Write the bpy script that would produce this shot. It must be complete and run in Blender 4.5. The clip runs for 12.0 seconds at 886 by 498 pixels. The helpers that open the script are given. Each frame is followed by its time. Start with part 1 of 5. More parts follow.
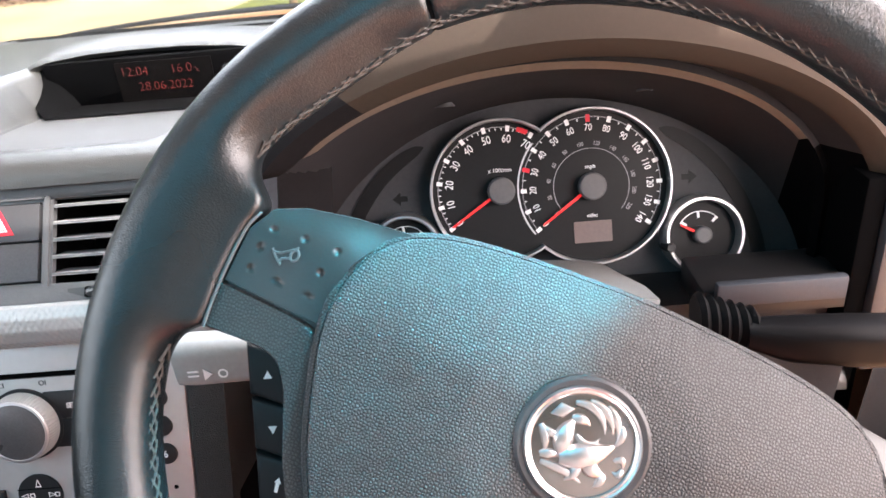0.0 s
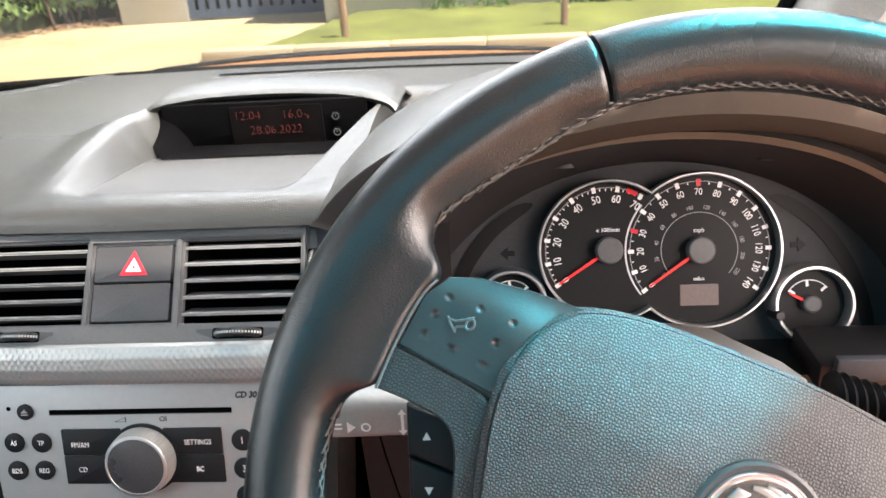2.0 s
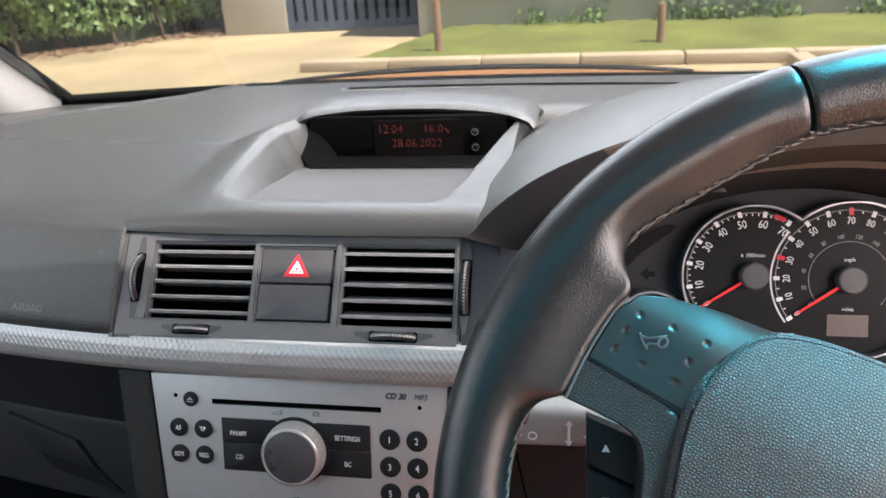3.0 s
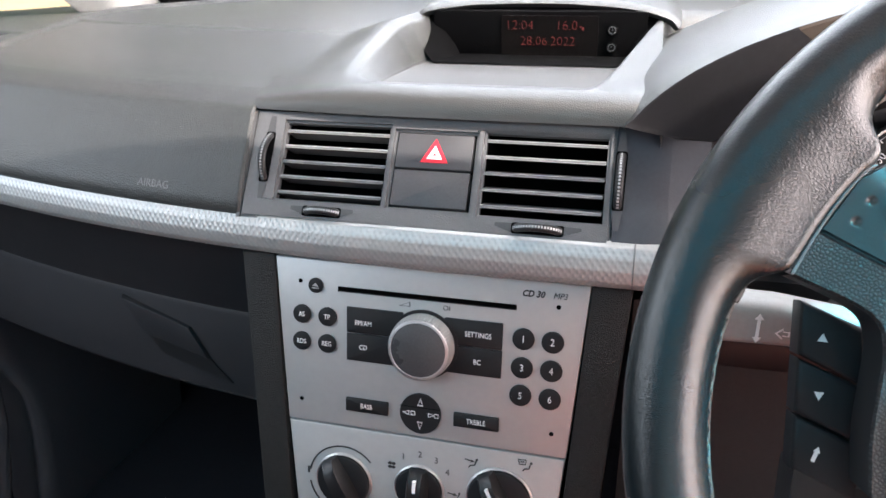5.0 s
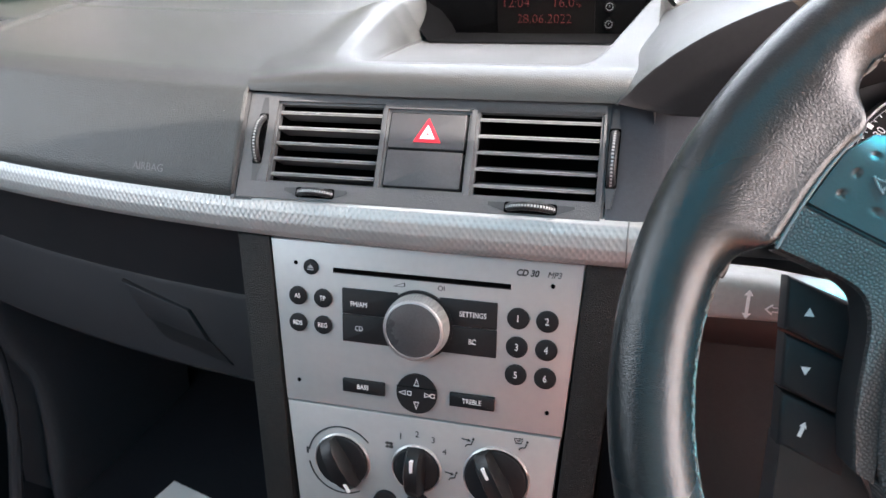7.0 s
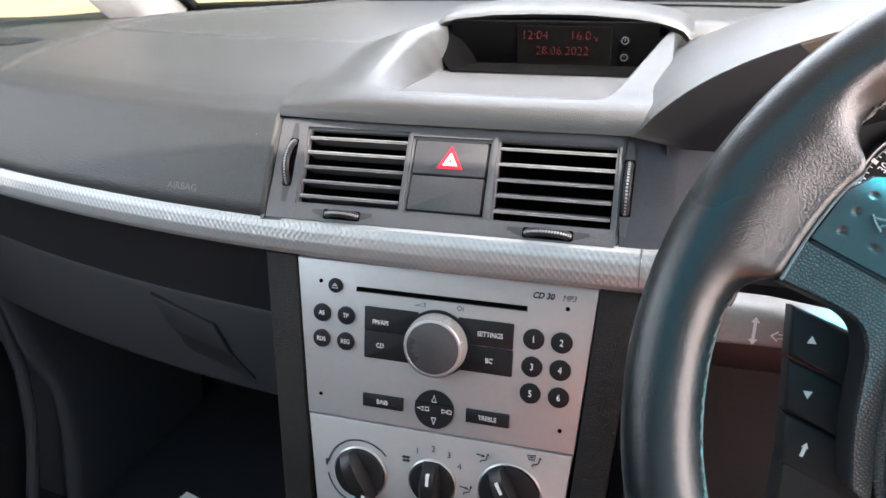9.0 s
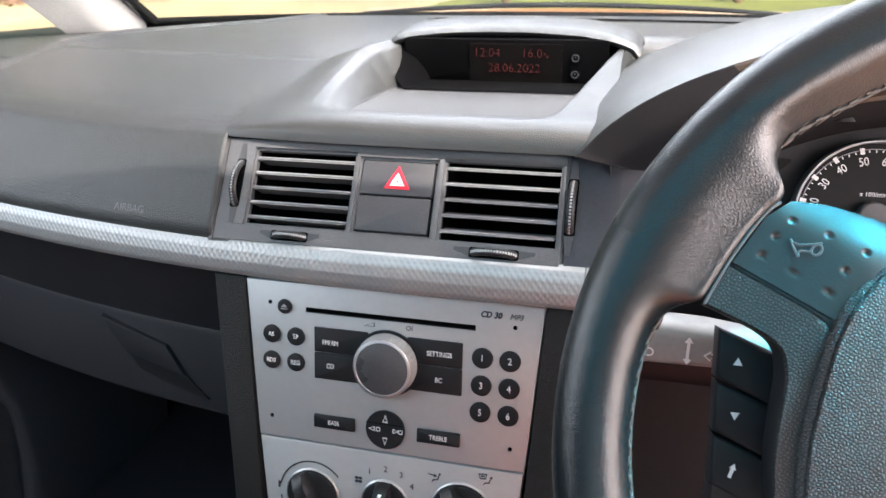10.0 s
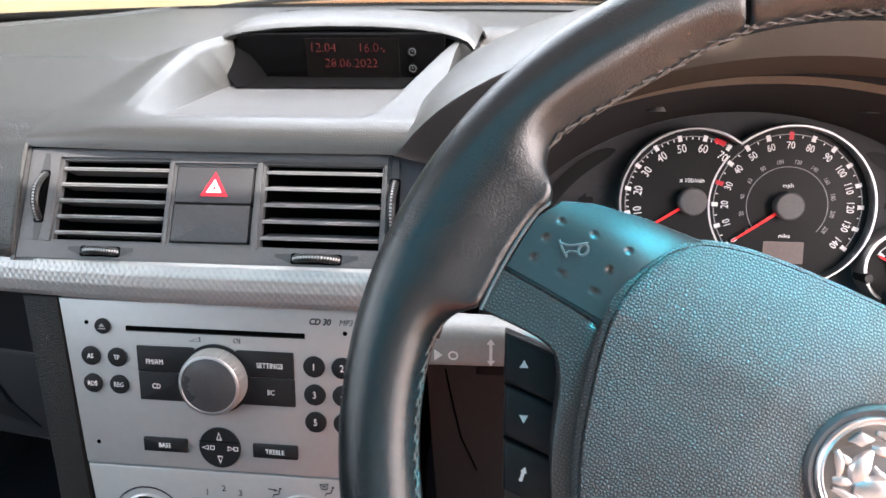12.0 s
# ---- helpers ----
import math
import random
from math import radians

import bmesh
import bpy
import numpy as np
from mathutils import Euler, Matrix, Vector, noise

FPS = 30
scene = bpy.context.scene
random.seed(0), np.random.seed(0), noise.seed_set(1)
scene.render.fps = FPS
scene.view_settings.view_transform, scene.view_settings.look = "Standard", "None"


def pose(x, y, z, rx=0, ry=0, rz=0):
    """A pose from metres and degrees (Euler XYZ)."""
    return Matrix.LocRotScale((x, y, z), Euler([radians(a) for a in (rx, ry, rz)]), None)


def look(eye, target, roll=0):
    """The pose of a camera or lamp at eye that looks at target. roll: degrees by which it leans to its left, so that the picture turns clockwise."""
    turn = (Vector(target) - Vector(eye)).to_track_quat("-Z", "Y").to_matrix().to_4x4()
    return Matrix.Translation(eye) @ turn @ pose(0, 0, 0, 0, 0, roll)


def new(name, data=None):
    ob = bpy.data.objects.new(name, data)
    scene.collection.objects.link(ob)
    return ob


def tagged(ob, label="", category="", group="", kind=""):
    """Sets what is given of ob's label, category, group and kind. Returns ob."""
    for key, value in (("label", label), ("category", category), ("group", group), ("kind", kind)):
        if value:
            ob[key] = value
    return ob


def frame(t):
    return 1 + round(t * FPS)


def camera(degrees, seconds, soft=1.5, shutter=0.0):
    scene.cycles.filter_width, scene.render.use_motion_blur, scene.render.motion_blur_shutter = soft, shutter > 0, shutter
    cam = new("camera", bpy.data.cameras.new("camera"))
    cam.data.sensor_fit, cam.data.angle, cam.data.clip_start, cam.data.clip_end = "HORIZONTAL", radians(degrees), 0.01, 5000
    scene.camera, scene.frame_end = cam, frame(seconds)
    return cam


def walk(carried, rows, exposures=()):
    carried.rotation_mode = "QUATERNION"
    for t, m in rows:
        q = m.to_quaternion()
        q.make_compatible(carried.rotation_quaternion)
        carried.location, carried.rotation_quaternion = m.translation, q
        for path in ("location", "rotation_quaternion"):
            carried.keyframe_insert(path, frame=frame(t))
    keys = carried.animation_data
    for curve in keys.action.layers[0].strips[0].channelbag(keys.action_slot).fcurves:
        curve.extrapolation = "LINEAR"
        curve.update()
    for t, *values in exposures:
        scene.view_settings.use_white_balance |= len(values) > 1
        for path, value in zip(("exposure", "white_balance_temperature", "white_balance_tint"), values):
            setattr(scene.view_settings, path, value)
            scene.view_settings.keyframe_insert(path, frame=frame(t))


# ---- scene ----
cam = camera(61.7, 12.0)
# a phone's small aperture, held on the dash
cam.data.dof.use_dof, cam.data.dof.focus_distance, cam.data.dof.aperture_fstop = True, 0.40, 22.0
PATH = [
    (0, (0.282, 0.222, 1.19), (0.223, 1.998, 0.272), -5.3),
    (0.5, (0.283, 0.231, 1.19), (0.334, 2.016, 0.289), -5.1),
    (1, (0.275, 0.23, 1.187), (0.332, 2.021, 0.299), -4.4),
    (1.5, (0.26, 0.229, 1.203), (0.236, 2.032, 0.337), -3.8),
    (2, (0.23, 0.22, 1.211), (0.087, 2.033, 0.378), -3.7),
    (2.5, (0.18, 0.202, 1.223), (-0.077, 2.015, 0.419), -3.7),
    (3, (0.185, 0.202, 1.22), (-0.166, 2.007, 0.432), -3.6),
    (3.5, (0.167, 0.211, 1.215), (-0.237, 1.998, 0.413), -3.1),
    (3.7, (0.151, 0.215, 1.207), (-0.271, 1.993, 0.396), -2.8),
    (5.3, (0.125, 0.2, 1.176), (-0.371, 1.901, 0.248), -2.5),
    (5.5, (0.127, 0.2, 1.176), (-0.376, 1.894, 0.238), -2.7),
    (6, (0.13, 0.201, 1.176), (-0.377, 1.89, 0.232), -3.1),
    (6.5, (0.131, 0.203, 1.176), (-0.374, 1.891, 0.23), -3.3),
    (7, (0.135, 0.204, 1.174), (-0.373, 1.891, 0.228), -3.3),
    (7.5, (0.129, 0.201, 1.172), (-0.396, 1.884, 0.227), -2.9),
    (7.7, (0.127, 0.202, 1.173), (-0.407, 1.88, 0.226), -3.0),
    (9.3, (0.138, 0.183, 1.194), (-0.392, 1.893, 0.301), -2.2),
    (9.5, (0.143, 0.185, 1.198), (-0.375, 1.9, 0.309), -2.2),
    (10, (0.151, 0.193, 1.193), (-0.326, 1.922, 0.309), -2.2),
    (10.5, (0.14, 0.201, 1.183), (-0.3, 1.937, 0.293), -2.0),
    (11, (0.131, 0.21, 1.18), (-0.26, 1.953, 0.279), -1.7),
    (11.5, (0.148, 0.199, 1.196), (-0.168, 1.95, 0.282), -1.6),
    (12, (0.2, 0.218, 1.194), (-0.034, 1.979, 0.274), -1.7),
]
walk(cam, [(t, look(eye, target, roll)) for t, eye, target, roll in PATH], [(0, 1.1, 6500, 16), (1.0, 1.1, 6620, 15), (1.5, 1.1, 6680, 15), (2.0, 0.92, 6850, 14), (2.5, 0.54, 6800, 15), (3.0, 0.38, 6550, 16), (3.5, 0.35, 6500, 16), (5.5, 0.95, 6500, 16), (9.5, 0.88, 6500, 16), (10.5, 0.82, 6500, 16), (12, 0.86, 6500, 16)])

# ---- world, sun, window light ----
world = bpy.data.worlds.new("sky")
scene.world = world
world.use_nodes = True
wn = world.node_tree
sky = wn.nodes.new("ShaderNodeTexSky")
sky.sky_type, sky.sun_disc = "NISHITA", False
sky.sun_elevation, sky.sun_rotation = radians(62), radians(107)
wn.links.new(sky.outputs[0], wn.nodes["Background"].inputs[0])
wn.nodes["Background"].inputs[1].default_value = 0.09

sun_data = bpy.data.lights.new("sun", "SUN")
sun_data.energy, sun_data.angle, sun_data.color = 6.5, radians(0.53), (1.0, 0.95, 0.86)
sun = new("sun", sun_data)
# the sun stands high to the right of the car
sun.matrix_world = look((5.2, -1.6, 10.4), (0, 0, 0))


def window_light(name, eye, target, sx, sy, watts, colour):
    d = bpy.data.lights.new(name, "AREA")
    d.shape, d.size, d.size_y, d.energy, d.color = "RECTANGLE", sx, sy, watts, colour
    ob = new(name, d)
    ob.matrix_world = look(eye, target)
    return ob


# skylight that comes in by the windscreen and the two front side windows
window_light("windscreen_skylight", (0.13, 1.02, 1.44), (0.06, 0.68, 0.955), 0.98, 0.60, 7.9, (0.87, 0.925, 1.0))
window_light("driver_window_skylight", (0.74, 0.40, 1.17), (0.1, 0.56, 0.98), 0.70, 0.36, 9.2, (1.0, 0.88, 0.83))
window_light("passenger_window_skylight", (-0.72, 0.25, 1.28), (0.0, 0.55, 0.95), 0.9, 0.45, 3.6, (0.82, 0.94, 1.0))
# added teal lamps, source unseen: an overhead fill and a beam for the wheel
window_light("teal_overhead_fill", (0.0, 0.02, 1.49), (0.0, 0.06, 0.0), 0.8, 0.42, 2.1, (0.10, 0.58, 0.82))
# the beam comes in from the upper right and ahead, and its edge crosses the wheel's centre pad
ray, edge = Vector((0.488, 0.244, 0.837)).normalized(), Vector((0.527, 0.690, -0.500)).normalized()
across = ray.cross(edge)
beam_data = bpy.data.lights.new("teal_patch_beam", "AREA")
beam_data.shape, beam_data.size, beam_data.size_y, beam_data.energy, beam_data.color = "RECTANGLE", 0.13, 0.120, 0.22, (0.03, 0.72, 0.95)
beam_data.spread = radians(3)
beam = new("teal_patch_beam", beam_data)
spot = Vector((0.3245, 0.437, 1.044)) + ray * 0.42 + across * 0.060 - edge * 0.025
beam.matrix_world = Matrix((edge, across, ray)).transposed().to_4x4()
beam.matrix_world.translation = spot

# ---- materials ----
def mat(name, colour, rough=0.5, metal=0.0, vary=0.15, scale=60.0, bump=0.0, bscale=900.0, grain="noise",
        spec=0.5, rounded=False, patchy=0.08):
    """A node material: base colour varied at two scales, roughness varied, and a fine relief."""
    m = bpy.data.materials.new(name)
    m.use_nodes = True
    nt = m.node_tree
    n, l = nt.nodes, nt.links
    b = n["Principled BSDF"]
    b.inputs["Metallic"].default_value = metal
    b.inputs["Specular IOR Level"].default_value = spec
    tc = n.new("ShaderNodeTexCoord")
    big = n.new("ShaderNodeTexNoise")
    big.inputs["Scale"].default_value = scale / 8
    big.inputs["Detail"].default_value = 4
    fine = n.new("ShaderNodeTexNoise")
    fine.inputs["Scale"].default_value = scale * 6
    fine.inputs["Detail"].default_value = 3
    for t in (big, fine):
        l.new(tc.outputs["Object"], t.inputs["Vector"])
    add = n.new("ShaderNodeMath")
    add.operation = "ADD"
    l.new(big.outputs["Fac"], add.inputs[0])
    l.new(fine.outputs["Fac"], add.inputs[1])
    mr = n.new("ShaderNodeMapRange")
    mr.inputs["From Min"].default_value, mr.inputs["From Max"].default_value = 0.6, 1.4
    mr.inputs["To Min"].default_value, mr.inputs["To Max"].default_value = 1 - vary, 1 + vary
    l.new(add.outputs[0], mr.inputs["Value"])
    mul = n.new("ShaderNodeVectorMath")
    mul.operation = "SCALE"
    mul.inputs[0].default_value = colour
    l.new(mr.outputs[0], mul.inputs["Scale"])
    l.new(mul.outputs[0], b.inputs["Base Color"])
    rr = n.new("ShaderNodeMapRange")
    rr.inputs["From Min"].default_value, rr.inputs["From Max"].default_value = 0.3, 0.7
    rr.inputs["To Min"].default_value, rr.inputs["To Max"].default_value = max(0.02, rough - patchy), min(1, rough + patchy)
    l.new(big.outputs["Fac"], rr.inputs["Value"])
    l.new(rr.outputs[0], b.inputs["Roughness"])
    if bump:
        if grain in ("leather", "creased"):
            v = n.new("ShaderNodeTexVoronoi")
            v.feature = "DISTANCE_TO_EDGE"
            v.inputs["Scale"].default_value = bscale
            wob = n.new("ShaderNodeTexNoise")
            wob.inputs["Scale"].default_value = bscale * 0.7
            l.new(tc.outputs["Object"], wob.inputs["Vector"])
            mixv = n.new("ShaderNodeVectorMath")
            mixv.operation = "MULTIPLY_ADD"
            l.new(wob.outputs["Color"], mixv.inputs[0])
            mixv.inputs[1].default_value = (0.35 / bscale,) * 3
            l.new(tc.outputs["Object"], mixv.inputs[2])
            if grain == "creased":
                # leather drawn tight round a ring: the creases run across it
                sep = n.new("ShaderNodeSeparateXYZ")
                l.new(mixv.outputs[0], sep.inputs[0])
                turn = n.new("ShaderNodeMath")
                turn.operation = "ARCTAN2"
                l.new(sep.outputs["Y"], turn.inputs[0])
                l.new(sep.outputs["X"], turn.inputs[1])
                flat = n.new("ShaderNodeCombineXYZ")
                l.new(sep.outputs["X"], flat.inputs["X"])
                l.new(sep.outputs["Y"], flat.inputs["Y"])
                away = n.new("ShaderNodeVectorMath")
                away.operation = "LENGTH"
                l.new(flat.outputs[0], away.inputs[0])
                ring = n.new("ShaderNodeCombineXYZ")
                l.new(turn.outputs[0], ring.inputs["X"])
                l.new(away.outputs["Value"], ring.inputs["Y"])
                l.new(sep.outputs["Z"], ring.inputs["Z"])
                pull_ = n.new("ShaderNodeVectorMath")
                pull_.operation = "MULTIPLY"
                pull_.inputs[1].default_value = (0.18, 0.38, 0.38)
                l.new(ring.outputs[0], pull_.inputs[0])
                l.new(pull_.outputs[0], v.inputs["Vector"])
            else:
                l.new(mixv.outputs[0], v.inputs["Vector"])
            cr = n.new("ShaderNodeMapRange")
            cr.inputs["From Max"].default_value = 0.3
            if rounded:
                v.voronoi_dimensions = "2D"
                v.inputs["Randomness"].default_value = 0.7
                cr.interpolation_type = "SMOOTHERSTEP"
                cr.inputs["From Max"].default_value = 0.42
            l.new(v.outputs["Distance"], cr.inputs["Value"])
            h = cr.outputs[0]
        else:
            v = n.new("ShaderNodeTexNoise")
            v.inputs["Scale"].default_value = bscale
            v.inputs["Detail"].default_value = 3
            l.new(tc.outputs["Object"], v.inputs["Vector"])
            h = v.outputs["Fac"]
        bp = n.new("ShaderNodeBump")
        bp.inputs["Strength"].default_value = bump
        bp.inputs["Distance"].default_value = 0.0016 if rounded else 0.0006
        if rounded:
            # the grain's groove shade, darkened into the base colour
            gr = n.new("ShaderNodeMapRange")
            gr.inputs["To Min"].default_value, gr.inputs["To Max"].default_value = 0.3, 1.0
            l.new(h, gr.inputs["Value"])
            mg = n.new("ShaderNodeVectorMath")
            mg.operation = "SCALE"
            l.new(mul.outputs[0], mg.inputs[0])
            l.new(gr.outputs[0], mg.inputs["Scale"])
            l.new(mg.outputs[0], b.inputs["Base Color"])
        l.new(h, bp.inputs["Height"])
        l.new(bp.outputs[0], b.inputs["Normal"])
    return m


def glow(name, colour, strength):
    m = bpy.data.materials.new(name)
    m.use_nodes = True
    b = m.node_tree.nodes["Principled BSDF"]
    b.inputs["Base Color"].default_value = (*colour, 1)
    b.inputs["Emission Color"].default_value = (*colour, 1)
    b.inputs["Emission Strength"].default_value = strength
    b.inputs["Roughness"].default_value = 0.6
    return m


M_PAD = mat("grained dash vinyl", (0.029, 0.0288, 0.0275), 0.32, patchy=0.012, spec=0.55, bump=0.22, bscale=720, grain="leather", vary=0.06, scale=20)
M_TRAY = mat("dull scuffed tray plastic", (0.036, 0.036, 0.0365), 0.5, patchy=0.08, spec=0.34, bump=0.05, bscale=900, vary=0.12, scale=40)
M_FRONT = mat("grained charcoal vinyl", (0.0225, 0.0232, 0.0220), 0.40, patchy=0.02, spec=0.46, bump=0.40, bscale=600, grain="leather", vary=0.12, scale=20)
M_PLASTIC = mat("satin charcoal plastic", (0.074, 0.074, 0.077), 0.44, spec=0.4, bump=0.55, bscale=1000, vary=0.12)
M_SWITCH = mat("dark switch plastic", (0.040, 0.040, 0.043), 0.42, spec=0.35, bump=0.2, bscale=1300, vary=0.08)
M_SCUFF = mat("scuffed switch plastic", (0.038, 0.038, 0.041), 0.42, spec=0.38, vary=0.30, scale=120, bump=0.35, bscale=260)
# warm light bounced onto the hood lining is painted in as taupe
M_TAUPE = mat("warm-lit hood lining", (0.036, 0.0265, 0.0205), 0.75, spec=0.05, bump=0.15, bscale=1500, vary=0.08)
M_HOODIN = mat("black instrument surround", (0.022, 0.0205, 0.0215), 0.65, spec=0.12, bump=0.1, bscale=1500)
M_RIB = mat("worn ribbed edge", (0.3, 0.3, 0.3), 0.45, metal=0.5, vary=0.3, scale=300)
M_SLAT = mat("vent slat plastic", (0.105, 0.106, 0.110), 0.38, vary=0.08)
# paler copy of the slat plastic, for edges painted as lit
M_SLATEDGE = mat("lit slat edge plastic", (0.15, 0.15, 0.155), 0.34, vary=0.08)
M_KICK = mat("smooth footwell trim", (0.052, 0.052, 0.060), 0.36, spec=0.5, bump=0.1, bscale=1200)
# the rib's warm-lit tan, a bright copy of the hood lining
M_RIBTAN = mat("lit tan rib", (0.12, 0.09, 0.068), 0.55, spec=0.3)
M_FACIA = mat("matt grey instrument surround", (0.036, 0.037, 0.040), 0.6, spec=0.22, bump=0.1, bscale=1500)
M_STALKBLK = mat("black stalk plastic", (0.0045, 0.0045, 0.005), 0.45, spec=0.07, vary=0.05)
M_BEAD = mat("grey piping", (0.075, 0.08, 0.083), 0.5)
# the dash plastic darkened: shade on the turned-away return panel is in its colour
M_RETURN = mat("darkened satin plastic", (0.030, 0.0345, 0.042), 0.5, spec=0.25, bump=0.2, bscale=1000)
M_DARK = mat("black plastic", (0.011, 0.011, 0.012), 0.4, spec=0.35, bump=0.08, bscale=1500)
M_LEG = mat("shade blackened hood side", (0.0105, 0.0092, 0.0096), 0.8, spec=0.05, bump=0.06, bscale=900, grain="leather")
M_CHEEK = mat("grained black cheek vinyl", (0.013, 0.0135, 0.0135), 0.52, spec=0.22, bump=0.6, bscale=750, grain="leather")
M_PANEL = mat("dull lower dash plastic", (0.018, 0.018, 0.0205), 0.55, spec=0.26, bump=0.2, bscale=900, grain="leather")
M_KNEE = mat("taupe lower dash plastic", (0.034, 0.0335, 0.035), 0.6, spec=0.16, bump=0.25, bscale=900, grain="leather")
# near-black that also paints the shade of recesses and hood sides
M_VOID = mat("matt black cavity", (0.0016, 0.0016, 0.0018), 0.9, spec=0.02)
M_SILVER = mat("satin silver paint", (0.365, 0.372, 0.370), 0.42, metal=0.35, vary=0.05, bump=0.04, bscale=2500, scale=30)
M_BUTTON = mat("button black", (0.012, 0.0125, 0.014), 0.5, spec=0.22, vary=0.1)
M_CHROME = mat("bright chrome", (0.58, 0.57, 0.575), 0.34, metal=1.0, vary=0.06)
M_BADGE = mat("smoked chrome field", (0.27, 0.26, 0.255), 0.3, metal=1.0, vary=0.05)
M_RING = mat("satin chrome ring", (0.56, 0.56, 0.57), 0.42, metal=1.0, vary=0.05)
M_LEATHER = mat("wheel leather", (0.0065, 0.0095, 0.011), 0.28, patchy=0.03, bump=0.16, bscale=1350, grain="creased", spec=0.52, vary=0.06, scale=40)
# both grains carry groove shade in their base colour; the spokes' is darker
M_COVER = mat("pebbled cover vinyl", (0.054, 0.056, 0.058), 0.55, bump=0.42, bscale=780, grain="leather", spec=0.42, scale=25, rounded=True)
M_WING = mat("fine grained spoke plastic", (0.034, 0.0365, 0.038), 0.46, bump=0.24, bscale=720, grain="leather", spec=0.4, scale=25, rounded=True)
M_SPOKE = mat("smooth soft touch plastic", (0.012, 0.0145, 0.0152), 0.42, bump=0.12, bscale=900, spec=0.5, scale=25)
M_THREAD = mat("waxed thread", (0.034, 0.028, 0.024), 0.6, vary=0.3)
M_WHITE = mat("white marking", (0.75, 0.75, 0.75), 0.6, vary=0.05)
M_DIMMARK = mat("dim grey marking", (0.10, 0.10, 0.105), 0.6)
M_GREYMARK = mat("grey marking", (0.28, 0.28, 0.29), 0.6, vary=0.05)
M_PRINT = mat("pale embossed print", (0.10, 0.10, 0.10), 0.6)
M_DUST = mat("pale dust", (0.28, 0.28, 0.27), 0.9)
M_INK = mat("dark print", (0.02, 0.02, 0.022), 0.6)
M_RED = mat("red plastic", (0.62, 0.015, 0.03), 0.35, vary=0.05)
M_NEEDLE = glow("red needle", (0.75, 0.02, 0.02), 0.25)
M_LED = glow("red display figures", (0.11, 0.006, 0.004), 0.016)
M_SCREEN = mat("dark display screen", (0.003, 0.0025, 0.0025), 0.5, spec=0.05)
M_LCD = mat("grey liquid crystal", (0.125, 0.095, 0.09), 0.3)
M_DIAL = mat("dial face", (0.0065, 0.0065, 0.007), 0.55, spec=0.2)
M_KNOBTOP = mat("scuffed knob cap", (0.055, 0.055, 0.058), 0.32, vary=0.3, scale=160, bump=0.25, bscale=220)
# light falling on the indicator stalk is painted in by a pale base
M_STALKLIT = mat("lit grey stalk plastic", (0.27, 0.28, 0.275), 0.42, vary=0.1, bump=0.1)
M_SHROUD = mat("stone grey column plastic", (0.12, 0.12, 0.117), 0.4, bump=0.15, bscale=1200)
M_TRIM = mat("pale pillar trim", (0.42, 0.41, 0.39), 0.7, bump=0.1)
M_CARPET = mat("black carpet", (0.016, 0.017, 0.021), 0.95, spec=0.05, bump=0.6, bscale=700)
M_HEAD = mat("beige headlining", (0.5, 0.44, 0.4), 0.9)
# colours of the unseen reflectors added beside the driver
M_PINK = mat("rose bounce reflector", (0.88, 0.28, 0.20), 0.9, bump=0.3)
M_BOUNCETAN = mat("tan bounce reflector", (0.85, 0.48, 0.28), 0.9, bump=0.3)
M_SEAT = mat("pale grey seat fabric", (0.45, 0.43, 0.40), 0.9, bump=0.3)
M_PAPER = mat("white paper", (0.8, 0.8, 0.8), 0.7, vary=0.02)
M_ROAD = mat("sandy asphalt", (0.44, 0.345, 0.20), 0.9, vary=0.55, scale=5, bump=0.5, bscale=40)
M_GRASS = mat("dry summer grass", (0.155, 0.172, 0.038), 0.9, vary=0.5, scale=14, bump=0.6, bscale=40)
M_KERB = mat("weathered kerb", (0.50, 0.40, 0.27), 0.85, vary=0.2, scale=10)
M_WALL = mat("rendered grey wall", (0.50, 0.48, 0.43), 0.9, vary=0.12, scale=4, bump=0.3, bscale=80)
M_GATE = mat("blue painted gate", (0.06, 0.09, 0.15), 0.5, vary=0.2)
M_WOOD = mat("weathered post", (0.32, 0.2, 0.12), 0.8, vary=0.3)
M_BARK = mat("hedge stem", (0.1, 0.07, 0.05), 0.9)
M_LEAF = mat("hedge leaf", (0.17, 0.26, 0.085), 0.55, vary=0.5, scale=4)
M_BONNET = mat("bronze car paint", (0.36, 0.16, 0.05), 0.5, metal=0.15, vary=0.05)
M_CORE = mat("hedge depth shade", (0.03, 0.045, 0.018), 0.9, vary=0.4, scale=12, bump=0.8, bscale=20)


M_WEAVE = mat("silver trim paint", (0.32, 0.325, 0.32), 0.36, metal=0.3, vary=0.04, scale=30)


def pane():
    m = bpy.data.materials.new("window glass")
    m.use_nodes = True
    b = m.node_tree.nodes["Principled BSDF"]
    b.inputs["Base Color"].default_value = (0.97, 1.0, 0.98, 1)
    b.inputs["Transmission Weight"].default_value = 1.0
    b.inputs["Roughness"].default_value = 0.0
    b.inputs["IOR"].default_value = 1.45
    return m


M_GLASS = pane()
M_TINT = mat("blue-green tinted glass", (0.02, 0.10, 0.12), 0.05)

# ---- building tools ----
def thing(name, label, category, group="", kind="", at=None):
    ob = new(name)
    ob.empty_display_size = 0.02
    if at is not None:
        ob.matrix_world = at
    return tagged(ob, label, category, group, kind)


def part(name, bm, material, parent=None, label="", smooth=True, angle=35.0):
    """Links a bmesh as one mesh object, in its parent's frame."""
    me = bpy.data.meshes.new(name)
    bmesh.ops.recalc_face_normals(bm, faces=bm.faces)
    for f in bm.faces:
        f.smooth = smooth
